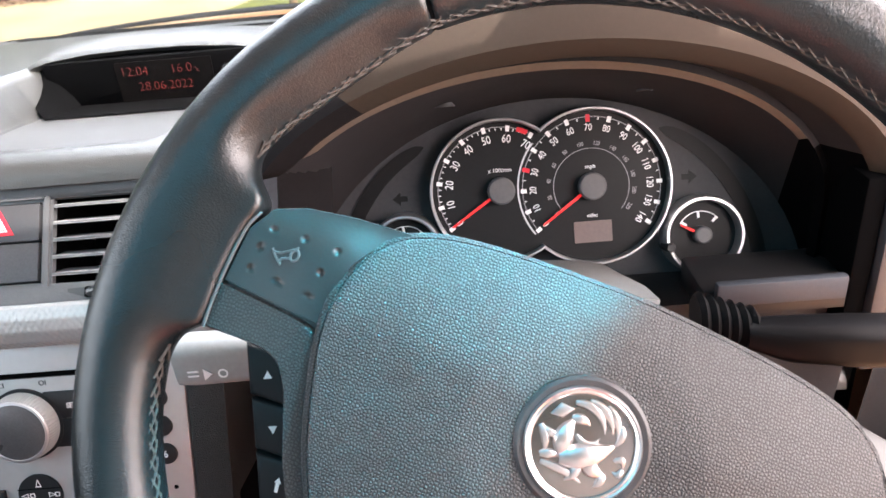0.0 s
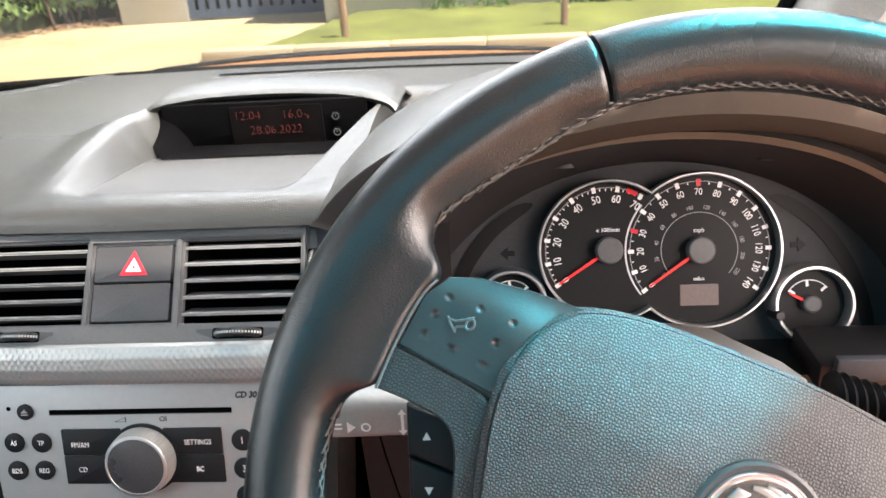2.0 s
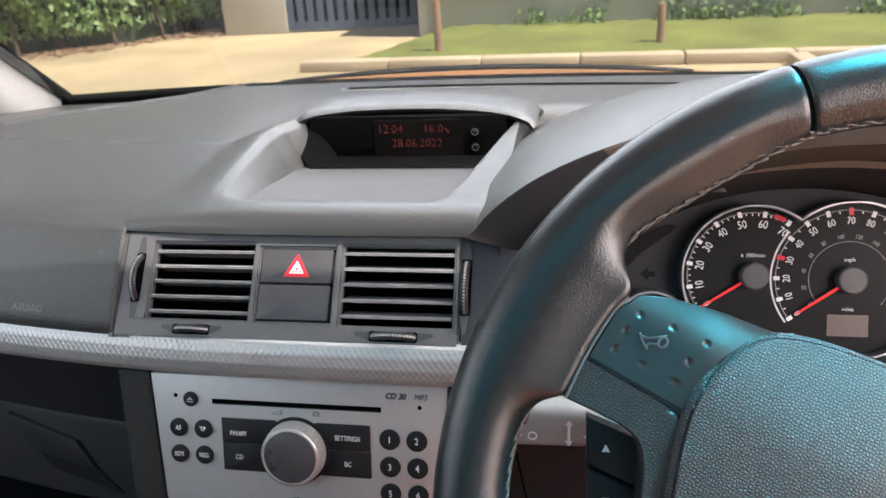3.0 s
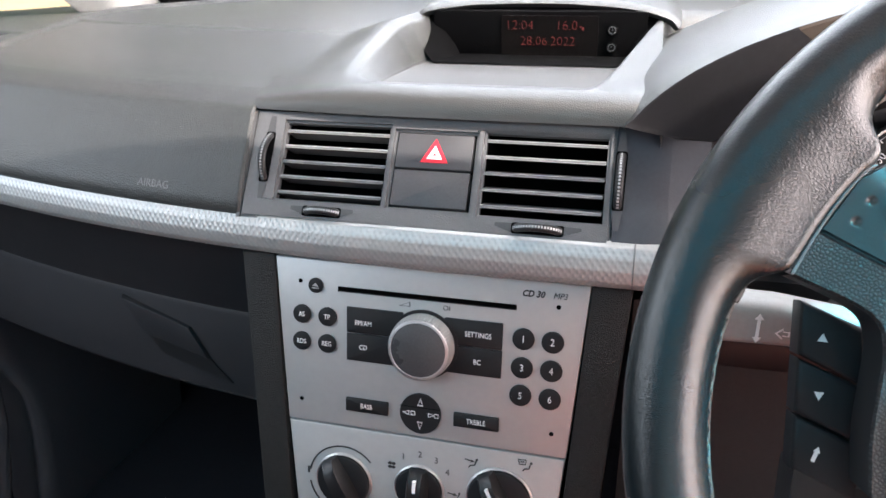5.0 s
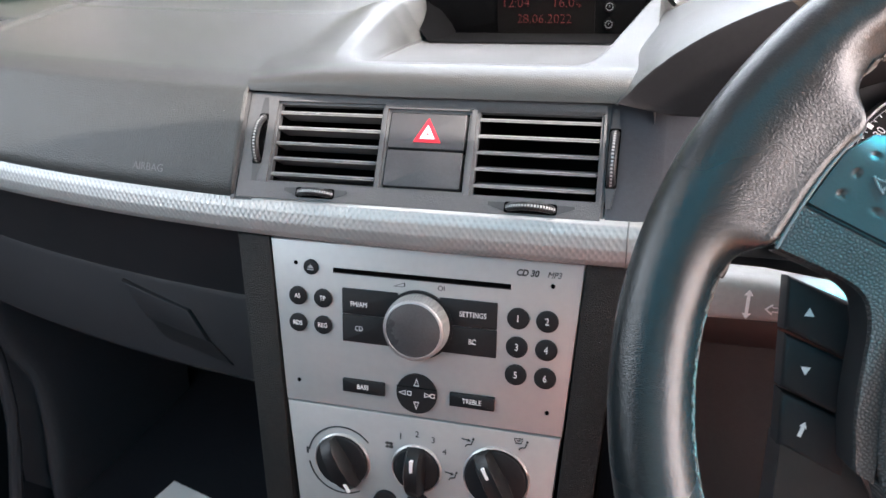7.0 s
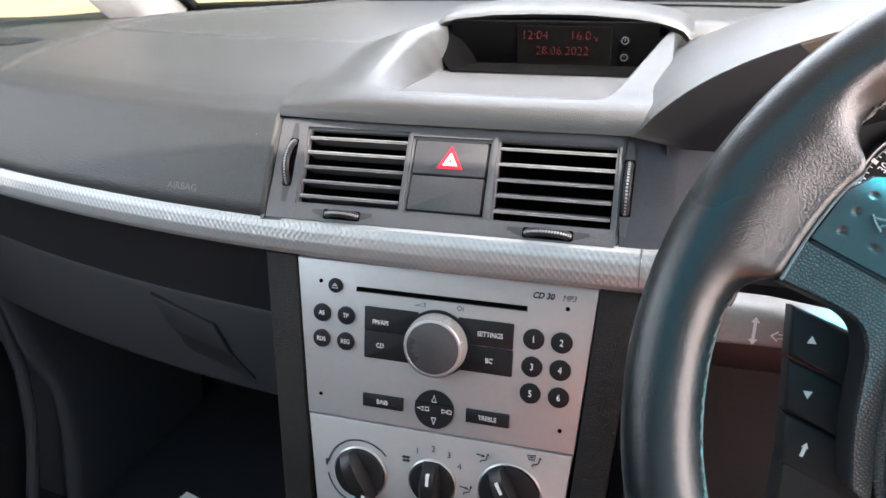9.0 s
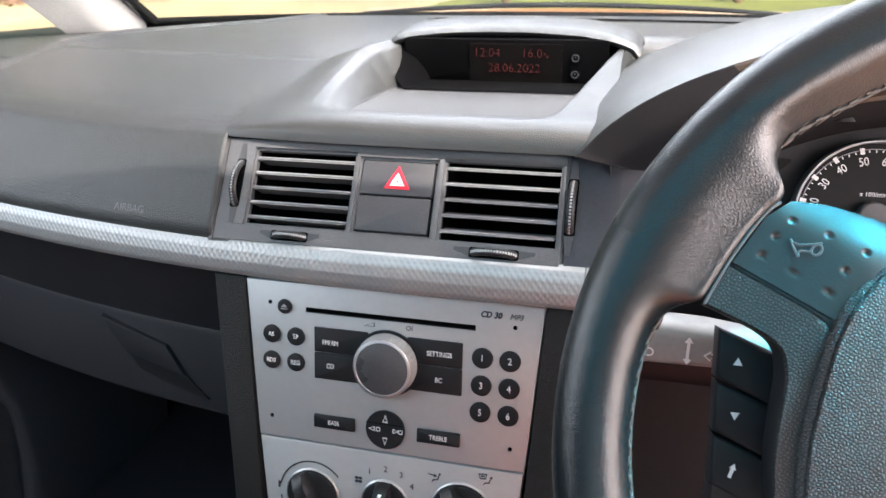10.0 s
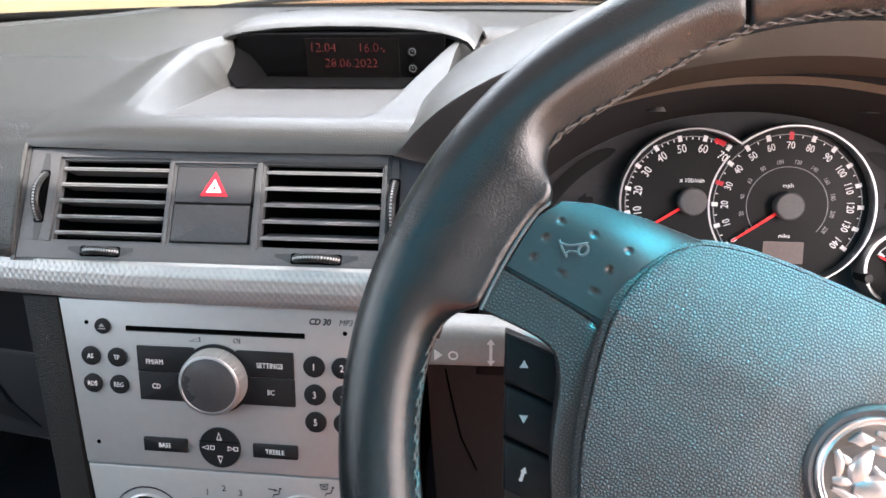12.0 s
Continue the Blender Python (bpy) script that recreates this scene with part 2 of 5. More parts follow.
    for e in bm.edges:
        e.smooth = len(e.link_faces) == 2 and e.calc_face_angle(3.2) < radians(angle)
    bm.to_mesh(me)
    bm.free()
    me.materials.append(material)
    ob = new(name, me)
    ob.parent = parent
    return tagged(ob, label) if label else ob


def frame_of(origin, up, right=(1, 0, 0)):
    """Local x to the right, y up the surface, z out of it towards the driver."""
    x, y = Vector(right).normalized(), Vector(up).normalized()
    z = x.cross(y)
    return Matrix(((x.x, y.x, z.x, origin[0]), (x.y, y.y, z.y, origin[1]), (x.z, y.z, z.z, origin[2]), (0, 0, 0, 1)))


def slab(pts, z0, z1, bevel=0.0, seg=2, m=None, bm=None):
    """A prism over the outline pts (x, y), from z0 up to z1, with its upper rim bevelled."""
    own = bmesh.new()
    lo = [own.verts.new((x, y, z0)) for x, y in pts]
    hi = [own.verts.new((x, y, z1)) for x, y in pts]
    own.faces.new(lo[::-1])
    top = own.faces.new(hi)
    for i in range(len(pts)):
        j = (i + 1) % len(pts)
        own.faces.new((lo[i], lo[j], hi[j], hi[i]))
    if bevel:
        bmesh.ops.bevel(own, geom=list(top.edges), offset=bevel, segments=seg, affect="EDGES", profile=0.5)
    return merge(own, m, bm)


def merge(own, m=None, bm=None):
    if m is not None:
        bmesh.ops.transform(own, matrix=m, verts=own.verts)
    if bm is None:
        return own
    me = bpy.data.meshes.new("tmp")
    own.to_mesh(me)
    own.free()
    bm.from_mesh(me)
    bpy.data.meshes.remove(me)
    return bm


def rect(x0, y0, x1, y1, r=0.0, n=4):
    if not r:
        return [(x0, y0), (x1, y0), (x1, y1), (x0, y1)]
    out = []
    for cx, cy, a in ((x1 - r, y0 + r, -90), (x1 - r, y1 - r, 0), (x0 + r, y1 - r, 90), (x0 + r, y0 + r, 180)):
        for i in range(n + 1):
            t = radians(a + 90 * i / n)
            out.append((cx + r * math.cos(t), cy + r * math.sin(t)))
    return out


def circle(cx, cy, r, n=32, ry=None):
    return [(cx + r * math.cos(2 * math.pi * i / n), cy + (ry or r) * math.sin(2 * math.pi * i / n)) for i in range(n)]


def box(x0, y0, z0, x1, y1, z1, bevel=0.0, m=None, bm=None, seg=2):
    own = bmesh.new()
    bmesh.ops.create_cube(own, size=1)
    bmesh.ops.transform(own, matrix=Matrix.LocRotScale(((x0 + x1) / 2, (y0 + y1) / 2, (z0 + z1) / 2), None, (x1 - x0, y1 - y0, z1 - z0)), verts=own.verts)
    if bevel:
        bmesh.ops.bevel(own, geom=list(own.edges), offset=bevel, segments=seg, affect="EDGES", profile=0.5)
    return merge(own, m, bm)


def lathe(profile, n=40, m=None, bm=None, cx=0.0, cy=0.0):
    """Turns (radius, z) round the z axis through (cx, cy)."""
    own = bmesh.new()
    rings = []
    for r, z in profile:
        if r < 1e-6:
            rings.append([own.verts.new((cx, cy, z))])
        else:
            rings.append([own.verts.new((cx + r * math.cos(2 * math.pi * i / n), cy + r * math.sin(2 * math.pi * i / n), z)) for i in range(n)])
    for a, b in zip(rings, rings[1:]):
        for i in range(n):
            j = (i + 1) % n
            vs = [a[i % len(a)], a[j % len(a)], b[j % len(b)], b[i % len(b)]]
            vs = list(dict.fromkeys(vs))
            if len(vs) > 2:
                own.faces.new(vs)
    return merge(own, m, bm)


def loft(rows, closed=False, bm=None):
    """A skin through rows of points; closed joins each row's end to its start."""
    own = bmesh.new()
    vs = [[own.verts.new(p) for p in row] for row in rows]
    for a, b in zip(vs, vs[1:]):
        n = len(a)
        for i in range(n if closed else n - 1):
            j = (i + 1) % n
            own.faces.new((a[i], a[j], b[j], b[i]))
    return merge(own, None, bm)


def tube(pts, r, n=8, bm=None, closed=False, flat=1.0):
    """A round bar along pts."""
    pts = [Vector(p) for p in pts]
    rows = []
    for i, p in enumerate(pts):
        a = pts[i - 1] if i or closed else p
        b = pts[(i + 1) % len(pts)] if i + 1 < len(pts) or closed else p
        d = (b - a).normalized()
        u = d.orthogonal().normalized() if abs(d.z) > 0.95 else d.cross(Vector((0, 0, 1))).normalized()
        w = d.cross(u)
        rr = r[i] if isinstance(r, (list, tuple)) else r
        rows.append([p + u * rr * math.cos(2 * math.pi * k / n) + w * rr * flat * math.sin(2 * math.pi * k / n) for k in range(n)])
    if closed:
        rows.append(rows[0])
    own = loft(rows, True)
    if not closed:
        bmesh.ops.holes_fill(own, edges=[e for e in own.edges if e.is_boundary])
    bmesh.ops.remove_doubles(own, verts=own.verts, dist=1e-6)
    return merge(own, None, bm)


def lettering(text, size, m, depth=0.00015, shear=0.0, narrow=1.0, weight=0.0):
    """The built-in font as a thin mesh, centred on the origin of m."""
    cu = bpy.data.curves.new("tmp", "FONT")
    cu.body, cu.size, cu.extrude, cu.align_x, cu.align_y, cu.shear, cu.resolution_u, cu.offset = text, size, depth, "CENTER", "CENTER", shear, 3, weight
    ob = bpy.data.objects.new("tmp", cu)
    me = bpy.data.meshes.new_from_object(ob)
    bpy.data.objects.remove(ob)
    bpy.data.curves.remove(cu)
    bm = bmesh.new()
    bm.from_mesh(me)
    bpy.data.meshes.remove(me)
    bmesh.ops.transform(bm, matrix=m @ Matrix.Diagonal((narrow, 1, 1, 1)), verts=bm.verts)
    return bm


def smooth(a, b, t):
    t = min(1.0, max(0.0, (t - a) / (b - a)))
    return t * t * (3 - 2 * t)


def along(points, t):
    """Linear look-up in (t, value) pairs."""
    return float(np.interp(t, [p[0] for p in points], [p[1] for p in points]))


def thicken(ob, t, offset=-1.0):
    s = ob.modifiers.new("thickness", "SOLIDIFY")
    s.thickness, s.offset = t, offset
    return ob


def move(x=0.0, y=0.0, z=0.0):
    return Matrix.Translation((x, y, z))


RAD = frame_of((0, 0.600, 0.950), (0, 0.2545, 0.967))
VEN = frame_of((0, 0.641, 1.029), (0, 0.62, 0.785))
GAU = frame_of((0.342, 0.7075, 0.981), (0, 0.36, 0.933))
TILT = radians(29)
WHL = frame_of((0.3222, 0.4385, 0.997), (0, math.sin(TILT), math.cos(TILT))) @ pose(0, 0, 0, 0, 0, -27.5)

# ---- dashboard ----
def sweep_back(x):
    """How far the dash front runs away from the driver, off the centre."""
    return 0.31 * x * x if x < 0 else 0.0


dash = thing("dashboard", "charcoal grained vinyl car dashboard with a silver strip", "dashboard")


def rim_x(y):
    """Where the pad's left rim runs."""
    y_true = y + 0.055 * (1 - smooth(0.64, 1.15, y))
    return along([(0.64, -0.462), (0.745, -0.452), (0.82, -0.440), (0.89, -0.423), (0.94, -0.402), (0.98, -0.378), (1.03, -0.347), (1.10, -0.330), (1.3, -0.32)], y_true)


def eased(points, y):
    """The same look-up with its corners rounded, more so away from the front edge."""
    w = min(0.045, max(0.0, (y - 0.662) * 0.45))
    return sum(along(points, y + w * k / 4) for k in range(-4, 5)) / 9


def recess_x(y):
    """Where the left rim of the display's recess runs."""
    return along([(0.66, -0.068), (0.672, -0.0745), (0.685, -0.0795), (0.725, -0.0815), (0.790, -0.0825), (0.815, -0.079), (0.835, -0.071), (0.86, -0.066)], y)


def pad_height(x, y):
    z = eased([(0.6487, 1.0345), (0.6505, 1.041), (0.6545, 1.0465), (0.661, 1.0505), (0.670, 1.0525), (0.69, 1.0535), (0.76, 1.057), (0.86, 1.059), (1.0, 1.050), (1.30, 1.018)], y)
    # left of the vents the rolled nose sharpens to a crease that sinks a little
    dz = -0.006 * smooth(0.03, 0.14, -x)
    z1 = eased([(0.6487, 1.0345 if x > -0.131 else 1.0435 + dz), (0.6495, 1.0450 + dz), (0.652, 1.0468 + dz), (0.6575, 1.0485 + dz), (0.67, 1.0505 + 0.8 * dz), (0.69, 1.0530 + 0.6 * dz), (0.80, 1.0577)], y)
    if y < 0.80:
        z += (z1 - z) * smooth(0.03, 0.15, -x)
    # recess in front of the clock display: a narrow facet, then a steep wall down to its floor
    left = recess_x(y)
    right = along([(0.66, 0.095), (0.71, 0.1075), (0.78, 0.121), (0.87, 0.137), (0.95, 0.146)], y)
    ramp = lambda a, b, t: min(1.0, max(0.0, (t - a) / (b - a)))
    wall = 0.12 * ramp(0.0, 0.0088, x - left) + 0.88 * ramp(0.0088, 0.024, x - left)
    inside = wall * ramp(0.0, 0.010, right - x)
    inside *= ramp(0.668, 0.682, y) * (1 - smooth(0.93, 0.95, y))
    if x > 0.115:
        inside *= 1 - ramp(0.836, 0.845, y)
    floor = along([(0.67, 1.047), (0.80, 1.033), (0.95, 1.030)], y)
    # raised rims along the recess's two sides
    lift = ramp(0.670, 0.80, y) * (1 - smooth(0.84, 0.92, y))
    z += 0.0100 * lift * smooth(-0.040, 0.0, x - left) * (1 - smooth(0.03, 0.05, x - left))
    z += (floor - z) * inside
    z += 0.0045 * lift * smooth(-0.030, -0.008, right - x) * (1 - ramp(0.0, 0.010, right - x))
    # the instruments sit in an opening under their hood
    z -= 0.2 * smooth(0.136, 0.150, x) * (1 - smooth(0.545, 0.56, x)) * (1 - smooth(0.86, 0.95, y))
    # the pad falls away to the door beyond its left rim
    out = rim_x(y) - x
    z += 0.0035 * (1 - smooth(0.0, 0.010, abs(out + 0.008))) - 0.018 * smooth(-0.004, 0.03, out)
    return z


def pad_rows(x_steps, y_steps):
    rows = []
    for x in x_steps:
        row = []
        for y in y_steps:
            # the columns of the mesh follow the rim
            px = x + (rim_x(y) + 0.425) * (1 - smooth(0.0, 0.20, abs(x + 0.425)))
            # and the rim of the recess
            px += (recess_x(y) + 0.080) * (1 - smooth(0.03, 0.05, abs(x + 0.068)))
            # over the vents the nose reaches as far forward as the airbag cover
            fore = (1 - smooth(0.6487, 0.690, y)) if px > -0.1305 else 0.0
            row.append((px, y - 0.008 * fore + sweep_back(px) * (1 - smooth(0.64, 1.15, y)), pad_height(px, y) + 0.0026 * fore))
        rows.append(row)
    return rows


X_STEPS = [-0.76 + 0.009 * i for i in range(33)] + [-0.464 + 0.0026 * i for i in range(25)] + [-0.396 + 0.0068 * i for i in range(40)] + [-0.1303, -0.1298, -0.1272] + [-0.1245 + 0.0018 * i for i in range(20)] + [-0.0888 + 0.0011 * i for i in range(38)] + [-0.0458 + 0.0018 * i for i in range(121)] + [0.172 + 0.012 * i for i in range(50)]
Y_STEPS = [0.6487, 0.6495, 0.6505, 0.6525, 0.6545, 0.6575, 0.661, 0.6655] + [0.670 + 0.0028 * i for i in range(96)] + [0.942 + 0.012 * i for i in range(31)]
top = part("top_pad", loft(pad_rows(X_STEPS, Y_STEPS)), M_PAD, dash, "grained charcoal top pad", angle=40)
# the floor of the display's recess is a smooth, dull tray
top.data.materials.append(M_TRAY)
for face in top.data.polygons:
    fx, fy, _ = face.center
    if 0.688 < fy < 0.94 and fx - recess_x(fy) > 0.0235 and along([(0.66, 0.095), (0.71, 0.1075), (0.78, 0.121), (0.87, 0.137), (0.95, 0.146)], fy) - fx > 0.0105:
        face.material_index = 1

# passenger airbag cover, which rolls over into the pad
rows = []
for x in [-0.74 + (0.74 - 0.1318) * i / 60 for i in range(61)] + [-0.1308, -0.1301, -0.1295]:
    # the end near the vents rolls in
    end = {-0.1308: 0.0000, -0.1301: 0.0003, -0.1295: 0.0012}.get(x, 0.0)
    d = sweep_back(x) + end
    t = -0.006
    rows.append([(x, 0.606 + d, 0.974), (x, 0.600 + d, 0.976), (x, 0.5978 + d, 0.980), (x, 0.6009 + d, 0.9872), (x, 0.6149 + d, 1.0092 + 0.3 * t), (x, 0.6319 + d, 1.0337 + 0.8 * t),
                 (x, 0.6360 + d, 1.0397 + t), (x, 0.6380 + d, 1.0421 + t), (x, 0.6404 + d, 1.0437 + t), (x, 0.6440 + d, 1.0449 + t),
                 (x, 0.6500 + d, 1.0468 + t), (x, 0.6560 + d, 1.0485 + t), (x, 0.6640 + d, 1.0488 + 0.9 * t)])
cover = thicken(part("airbag_cover", loft(rows), M_FRONT, dash, "grained passenger airbag cover", angle=60), 0.003, 0)
d = sweep_back(-0.198)
part("lettering", lettering("AIRBAG", 0.0078, frame_of((-0.1995, 0.6012 + d, 0.9902), (0, 0.57, 0.82), (1, -0.124, 0))), M_PRINT, cover)

# silver strip with a lattice of small raised diamonds
SECTION = [(0.618, 0.979), (0.604, 0.9790), (0.5985, 0.9775), (0.5945, 0.972), (0.592, 0.9645), (0.5925, 0.957), (0.5955, 0.952), (0.601, 0.950), (0.618, 0.950)]
run = [0.0]
for p, q in zip(SECTION, SECTION[1:]):
    run.append(run[-1] + math.dist(p, q))
rows = []
for i in range(1301):
    x = -0.74 + 0.89 * i / 1300
    d = sweep_back(x)
    row = []
    for k in range(77):
        a = run[-1] * k / 76
        y, z = float(np.interp(a, run, [p[0] for p in SECTION])), float(np.interp(a, run, [p[1] for p in SECTION]))
        h = 0.00034 * max(0.0, math.sin(1440 * x) * math.sin(1080 * a)) ** 0.7 * smooth(0.008, 0.018, a) * (1 - smooth(run[-1] - 0.020, run[-1] - 0.012, a)) * smooth(0.0, 0.004, abs(x - 0.1285))
        row.append((x, y + d - h * 1.4, z))
    rows.append(row)
part("trim_strip", loft(rows), M_WEAVE, dash, "silver trim strip with a diamond lattice", angle=60)
rows = [[(0.0, *p) for p in SECTION]]
part("strip_joint", tube([(0.1285, y - 0.0002, z) for _, y, z in rows[-1][1:8]], 0.0005, 6), M_SHROUD, dash)

# inner body that closes the dash behind the panels
bm = box(-0.126, 0.66, 0.70, 0.110, 0.80, 0.95)
box(-0.74, 0.70, 0.94, -0.13, 1.2, 1.0, 0, None, bm)
part("inner_body", bm, M_VOID, dash)

# centre vent panel with its three openings
panel = thing("vent_panel", "charcoal centre vent panel with two air vents", "air vent", at=VEN)
part("edge_filler", slab([(-0.1308, -0.066), (-0.1280, -0.066), (-0.1280, 0.0090), (-0.1308, 0.0090)], -0.008, -0.0006), M_PLASTIC, panel)


def holed(outer, holes, z0, z1, bevel=0.0):
    """A plate over a quad outline, with rectangular holes, cut into a grid of cells."""
    own = bmesh.new()
    (ax, ay), (bx, by), (cx, cy), (dx, dy) = outer
    us = sorted({0.0, 1.0, *[h[0] for h in holes], *[h[2] for h in holes]})
    vs = sorted({0.0, 1.0, *[h[1] for h in holes], *[h[3] for h in holes]})

    def at(u, v, z):
        x = (ax * (1 - u) + bx * u) * (1 - v) + (dx * (1 - u) + cx * u) * v
        y = (ay * (1 - u) + by * u) * (1 - v) + (dy * (1 - u) + cy * u) * v
        return x, y, z

    grid = {(i, j): own.verts.new(at(u, v, z1)) for i, u in enumerate(us) for j, v in enumerate(vs)}
    for i in range(len(us) - 1):
        for j in range(len(vs) - 1):
            mu, mv = (us[i] + us[i + 1]) / 2, (vs[j] + vs[j + 1]) / 2
            if not any(h[0] < mu < h[2] and h[1] < mv < h[3] for h in holes):
                own.faces.new((grid[i, j], grid[i + 1, j], grid[i + 1, j + 1], grid[i, j + 1]))
    res = bmesh.ops.extrude_face_region(own, geom=list(own.faces))
    bmesh.ops.translate(own, vec=(0, 0, z0 - z1), verts=[g for g in res["geom"] if isinstance(g, bmesh.types.BMVert)])
    bmesh.ops.delete(own, geom=[v for v in own.verts if not v.link_faces], context="VERTS")
    if bevel:
        edges = [e for e in own.edges if all(abs(v.co.z - z1) < 1e-6 for v in e.verts) and len(e.link_faces) == 2
                 and e.calc_face_angle(0) > 1.0]
        bmesh.ops.bevel(own, geom=edges, offset=bevel, segments=2, affect="EDGES")
    return own


W, H = 0.241, 0.0762
u = lambda x: (x + 0.1285) / W
v = lambda y: (y + 0.066) / H
openings = [(u(-0.1045), v(-0.0515), u(-0.0318), v(0.0022)), (u(-0.0262), v(-0.0515), u(0.0262), v(-0.0005)), (u(0.0328), v(-0.0525), u(0.1075), v(0.0015))]
part("surround", holed([(-0.1285, -0.066), (0.1135, -0.066), (0.1125, 0.0090), (-0.1285, 0.0090)], openings, -0.006, 0.0, 0.0018), M_PLASTIC, panel, "satin charcoal vent surround")
for x0, x1, top in ((-0.1045, -0.0318, 0.0022), (0.0328, 0.1075, 0.0015)):
    low_ = -0.0515 if x0 < 0 else -0.0525
    bm = loft([[(x, y, z) for x, y in rect(x0 + g, low_ + g, x1 - g, top - g)] for z, g in ((-0.0055, -0.001), (-0.03, 0.0), (-0.05, 0.002))], True)
    bmesh.ops.holes_fill(bm, edges=[e for e in bm.edges if e.is_boundary and e.verts[0].co.z < -0.04])
    part("duct", bm, M_VOID, panel)
    for i in range(5):
        y = -0.0048 - 0.0106 * i
        # the passenger's blades lie level, the driver's are tipped up at the back
        tip = 0.0002 if x0 < 0 else 0.0056
        prof = [(y + 0.0016, -0.0035), (y + 0.0010 + tip, -0.0170), (y - 0.0004 + tip, -0.0170), (y - 0.0008, -0.0018), (y, -0.0020)]
        blade = part("slat", loft([[(x, p[0], p[1]) for p in prof] for x in (x0 + 0.0003, x1 - 0.0003)], True), M_SLAT, panel)
        # a paler strip paints the light caught by the slat's front edge
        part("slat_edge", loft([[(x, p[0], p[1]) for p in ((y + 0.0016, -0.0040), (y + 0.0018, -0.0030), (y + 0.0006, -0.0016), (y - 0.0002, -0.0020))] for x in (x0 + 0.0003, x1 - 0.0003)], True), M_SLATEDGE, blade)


def thumbwheel(cx, cy, upright, half):
    """A ribbed wheel, half sunk in the panel; half is half its visible length."""
    deep, w = half * 0.62, 0.0026
    r = (half * half + deep * deep) ** 0.5
    hx, hy = (0.0034, half + 0.001) if upright else (half + 0.001, 0.0034)
    well = part("wheel_well", slab(rect(cx - hx, cy - hy, cx + hx, cy + hy, 0.0015), -0.0005, 0.0003), M_VOID, panel)
    # flat dark wedges paint the shade of tapering hollows that lead to the wheel
    for e in (-1, 1):
        near, far, k = half + 0.0005, half * 1.75, 0.0030
        if upright:
            pts = [(cx - k, cy + e * near), (cx + k, cy + e * near), (cx + k * 0.4, cy + e * far), (cx - k * 0.6, cy + e * far)]
        else:
            pts = [(cx + e * near, cy - k), (cx + e * near, cy + k), (cx + e * far, cy + k * 0.9), (cx + e * far, cy + k * 0.2)]
        part("scoop_shade", slab(pts, -0.0005, 0.00025), M_SWITCH, well)
    m = move(cx, cy, -deep) @ (pose(0, 0, 0, 0, 90, 0) if upright else pose(0, 0, 0, 90, 0, 0))
    rows_ = []
    for z, g in ((-w, -0.0022), (-w, -0.0012), (-w * 0.75, -0.0002), (-w * 0.5, 0.0), (w * 0.5, 0.0), (w * 0.75, -0.0002), (w, -0.0012), (w, -0.0022)):
        ring_ = []
        for i in range(120):
            t = 2 * math.pi * i / 120
            k = r + g + (0.0005 if i % 2 and abs(z) < w * 0.6 else 0.0)
            ring_.append((k * math.cos(t), k * math.sin(t), z))
        rows_.append(ring_)
    own_ = loft(rows_, True)
    part("thumbwheel", merge(own_, m), M_DARK, well, angle=20)
    rows_ = [[((r + 0.0003) * math.cos(t), (r + 0.0003) * math.sin(t), z) for t in [2 * math.pi * i / 90 for i in range(90)]] for z in (-w * 0.28, w * 0.28)]
    part("bright_band", merge(thick_band(rows_), m), M_RIB, well, "worn ribbed band")


def thick_band(rows_):
    inner_ = [[(x * 0.96, y * 0.96, z) for x, y, z in r_] for r_ in rows_]
    return loft([inner_[0], rows_[0], rows_[1], inner_[1]], True)


part("top_seam", slab(rect(-0.1285, 0.0104, 0.1125, 0.0132), -0.004, -0.0015), M_VOID, panel)
thumbwheel(-0.1150, -0.024, True, 0.0165)
thumbwheel(0.1162, -0.026, True, 0.0175)
thumbwheel(-0.0700, -0.0590, False, 0.0125)
thumbwheel(0.0705, -0.0595, False, 0.0150)

# hazard switch and the blank below it
sw = thing("hazard_switch", "black hazard warning switch with a red triangle", "switch", at=VEN)
part("rocker", slab(rect(-0.0254, -0.0254, 0.0248, -0.0020, 0.0010), -0.006, -0.0008, 0.0009), M_SWITCH, sw)


def ring_outline(bm, pts, w, z0, z1):
    """A closed band of width w inside the outline pts."""
    c = Vector((sum(p[0] for p in pts) / len(pts), sum(p[1] for p in pts) / len(pts)))
    own = bmesh.new()
    n = len(pts)
    rows = []
    for k, z in ((1, z0), (1, z1), (1 - w, z1), (1 - w, z0)):
        rows.append([own.verts.new((c.x + (p[0] - c.x) * k, c.y + (p[1] - c.y) * k, z)) for p in pts])
    for a, b in zip(rows, rows[1:]):
        for i in range(n):
            own.faces.new((a[i], a[(i + 1) % n], b[(i + 1) % n], b[i]))
    return merge(own, None, bm)


tri = [(-0.0088, -0.0213), (0.0098, -0.0213), (0.0003, -0.0052)]
part("red_triangle", slab(tri, -0.001, -0.0003), M_RED, sw, "bright red triangle")
mid = [(0.0005 + (x - 0.0005) * 0.56, -0.0160 + (y + 0.0159) * 0.56) for x, y in tri]
part("white_triangle", ring_outline(None, mid, 0.28, -0.0004, 0.0), M_WHITE, sw)
mid = [(0.0005 + (x - 0.0005) * 0.30, -0.0160 + (y + 0.0159) * 0.30) for x, y in tri]
part("white_triangle", ring_outline(None, mid, 0.5, -0.0004, 0.0), M_WHITE, sw)
blank = thing("blanking_plate", "plain black switch blanking plate", "switch", at=VEN)
part("plate", slab(rect(-0.0254, -0.0506, 0.0248, -0.0264, 0.0010), -0.006, -0.0012, 0.0009), M_SCUFF, blank)

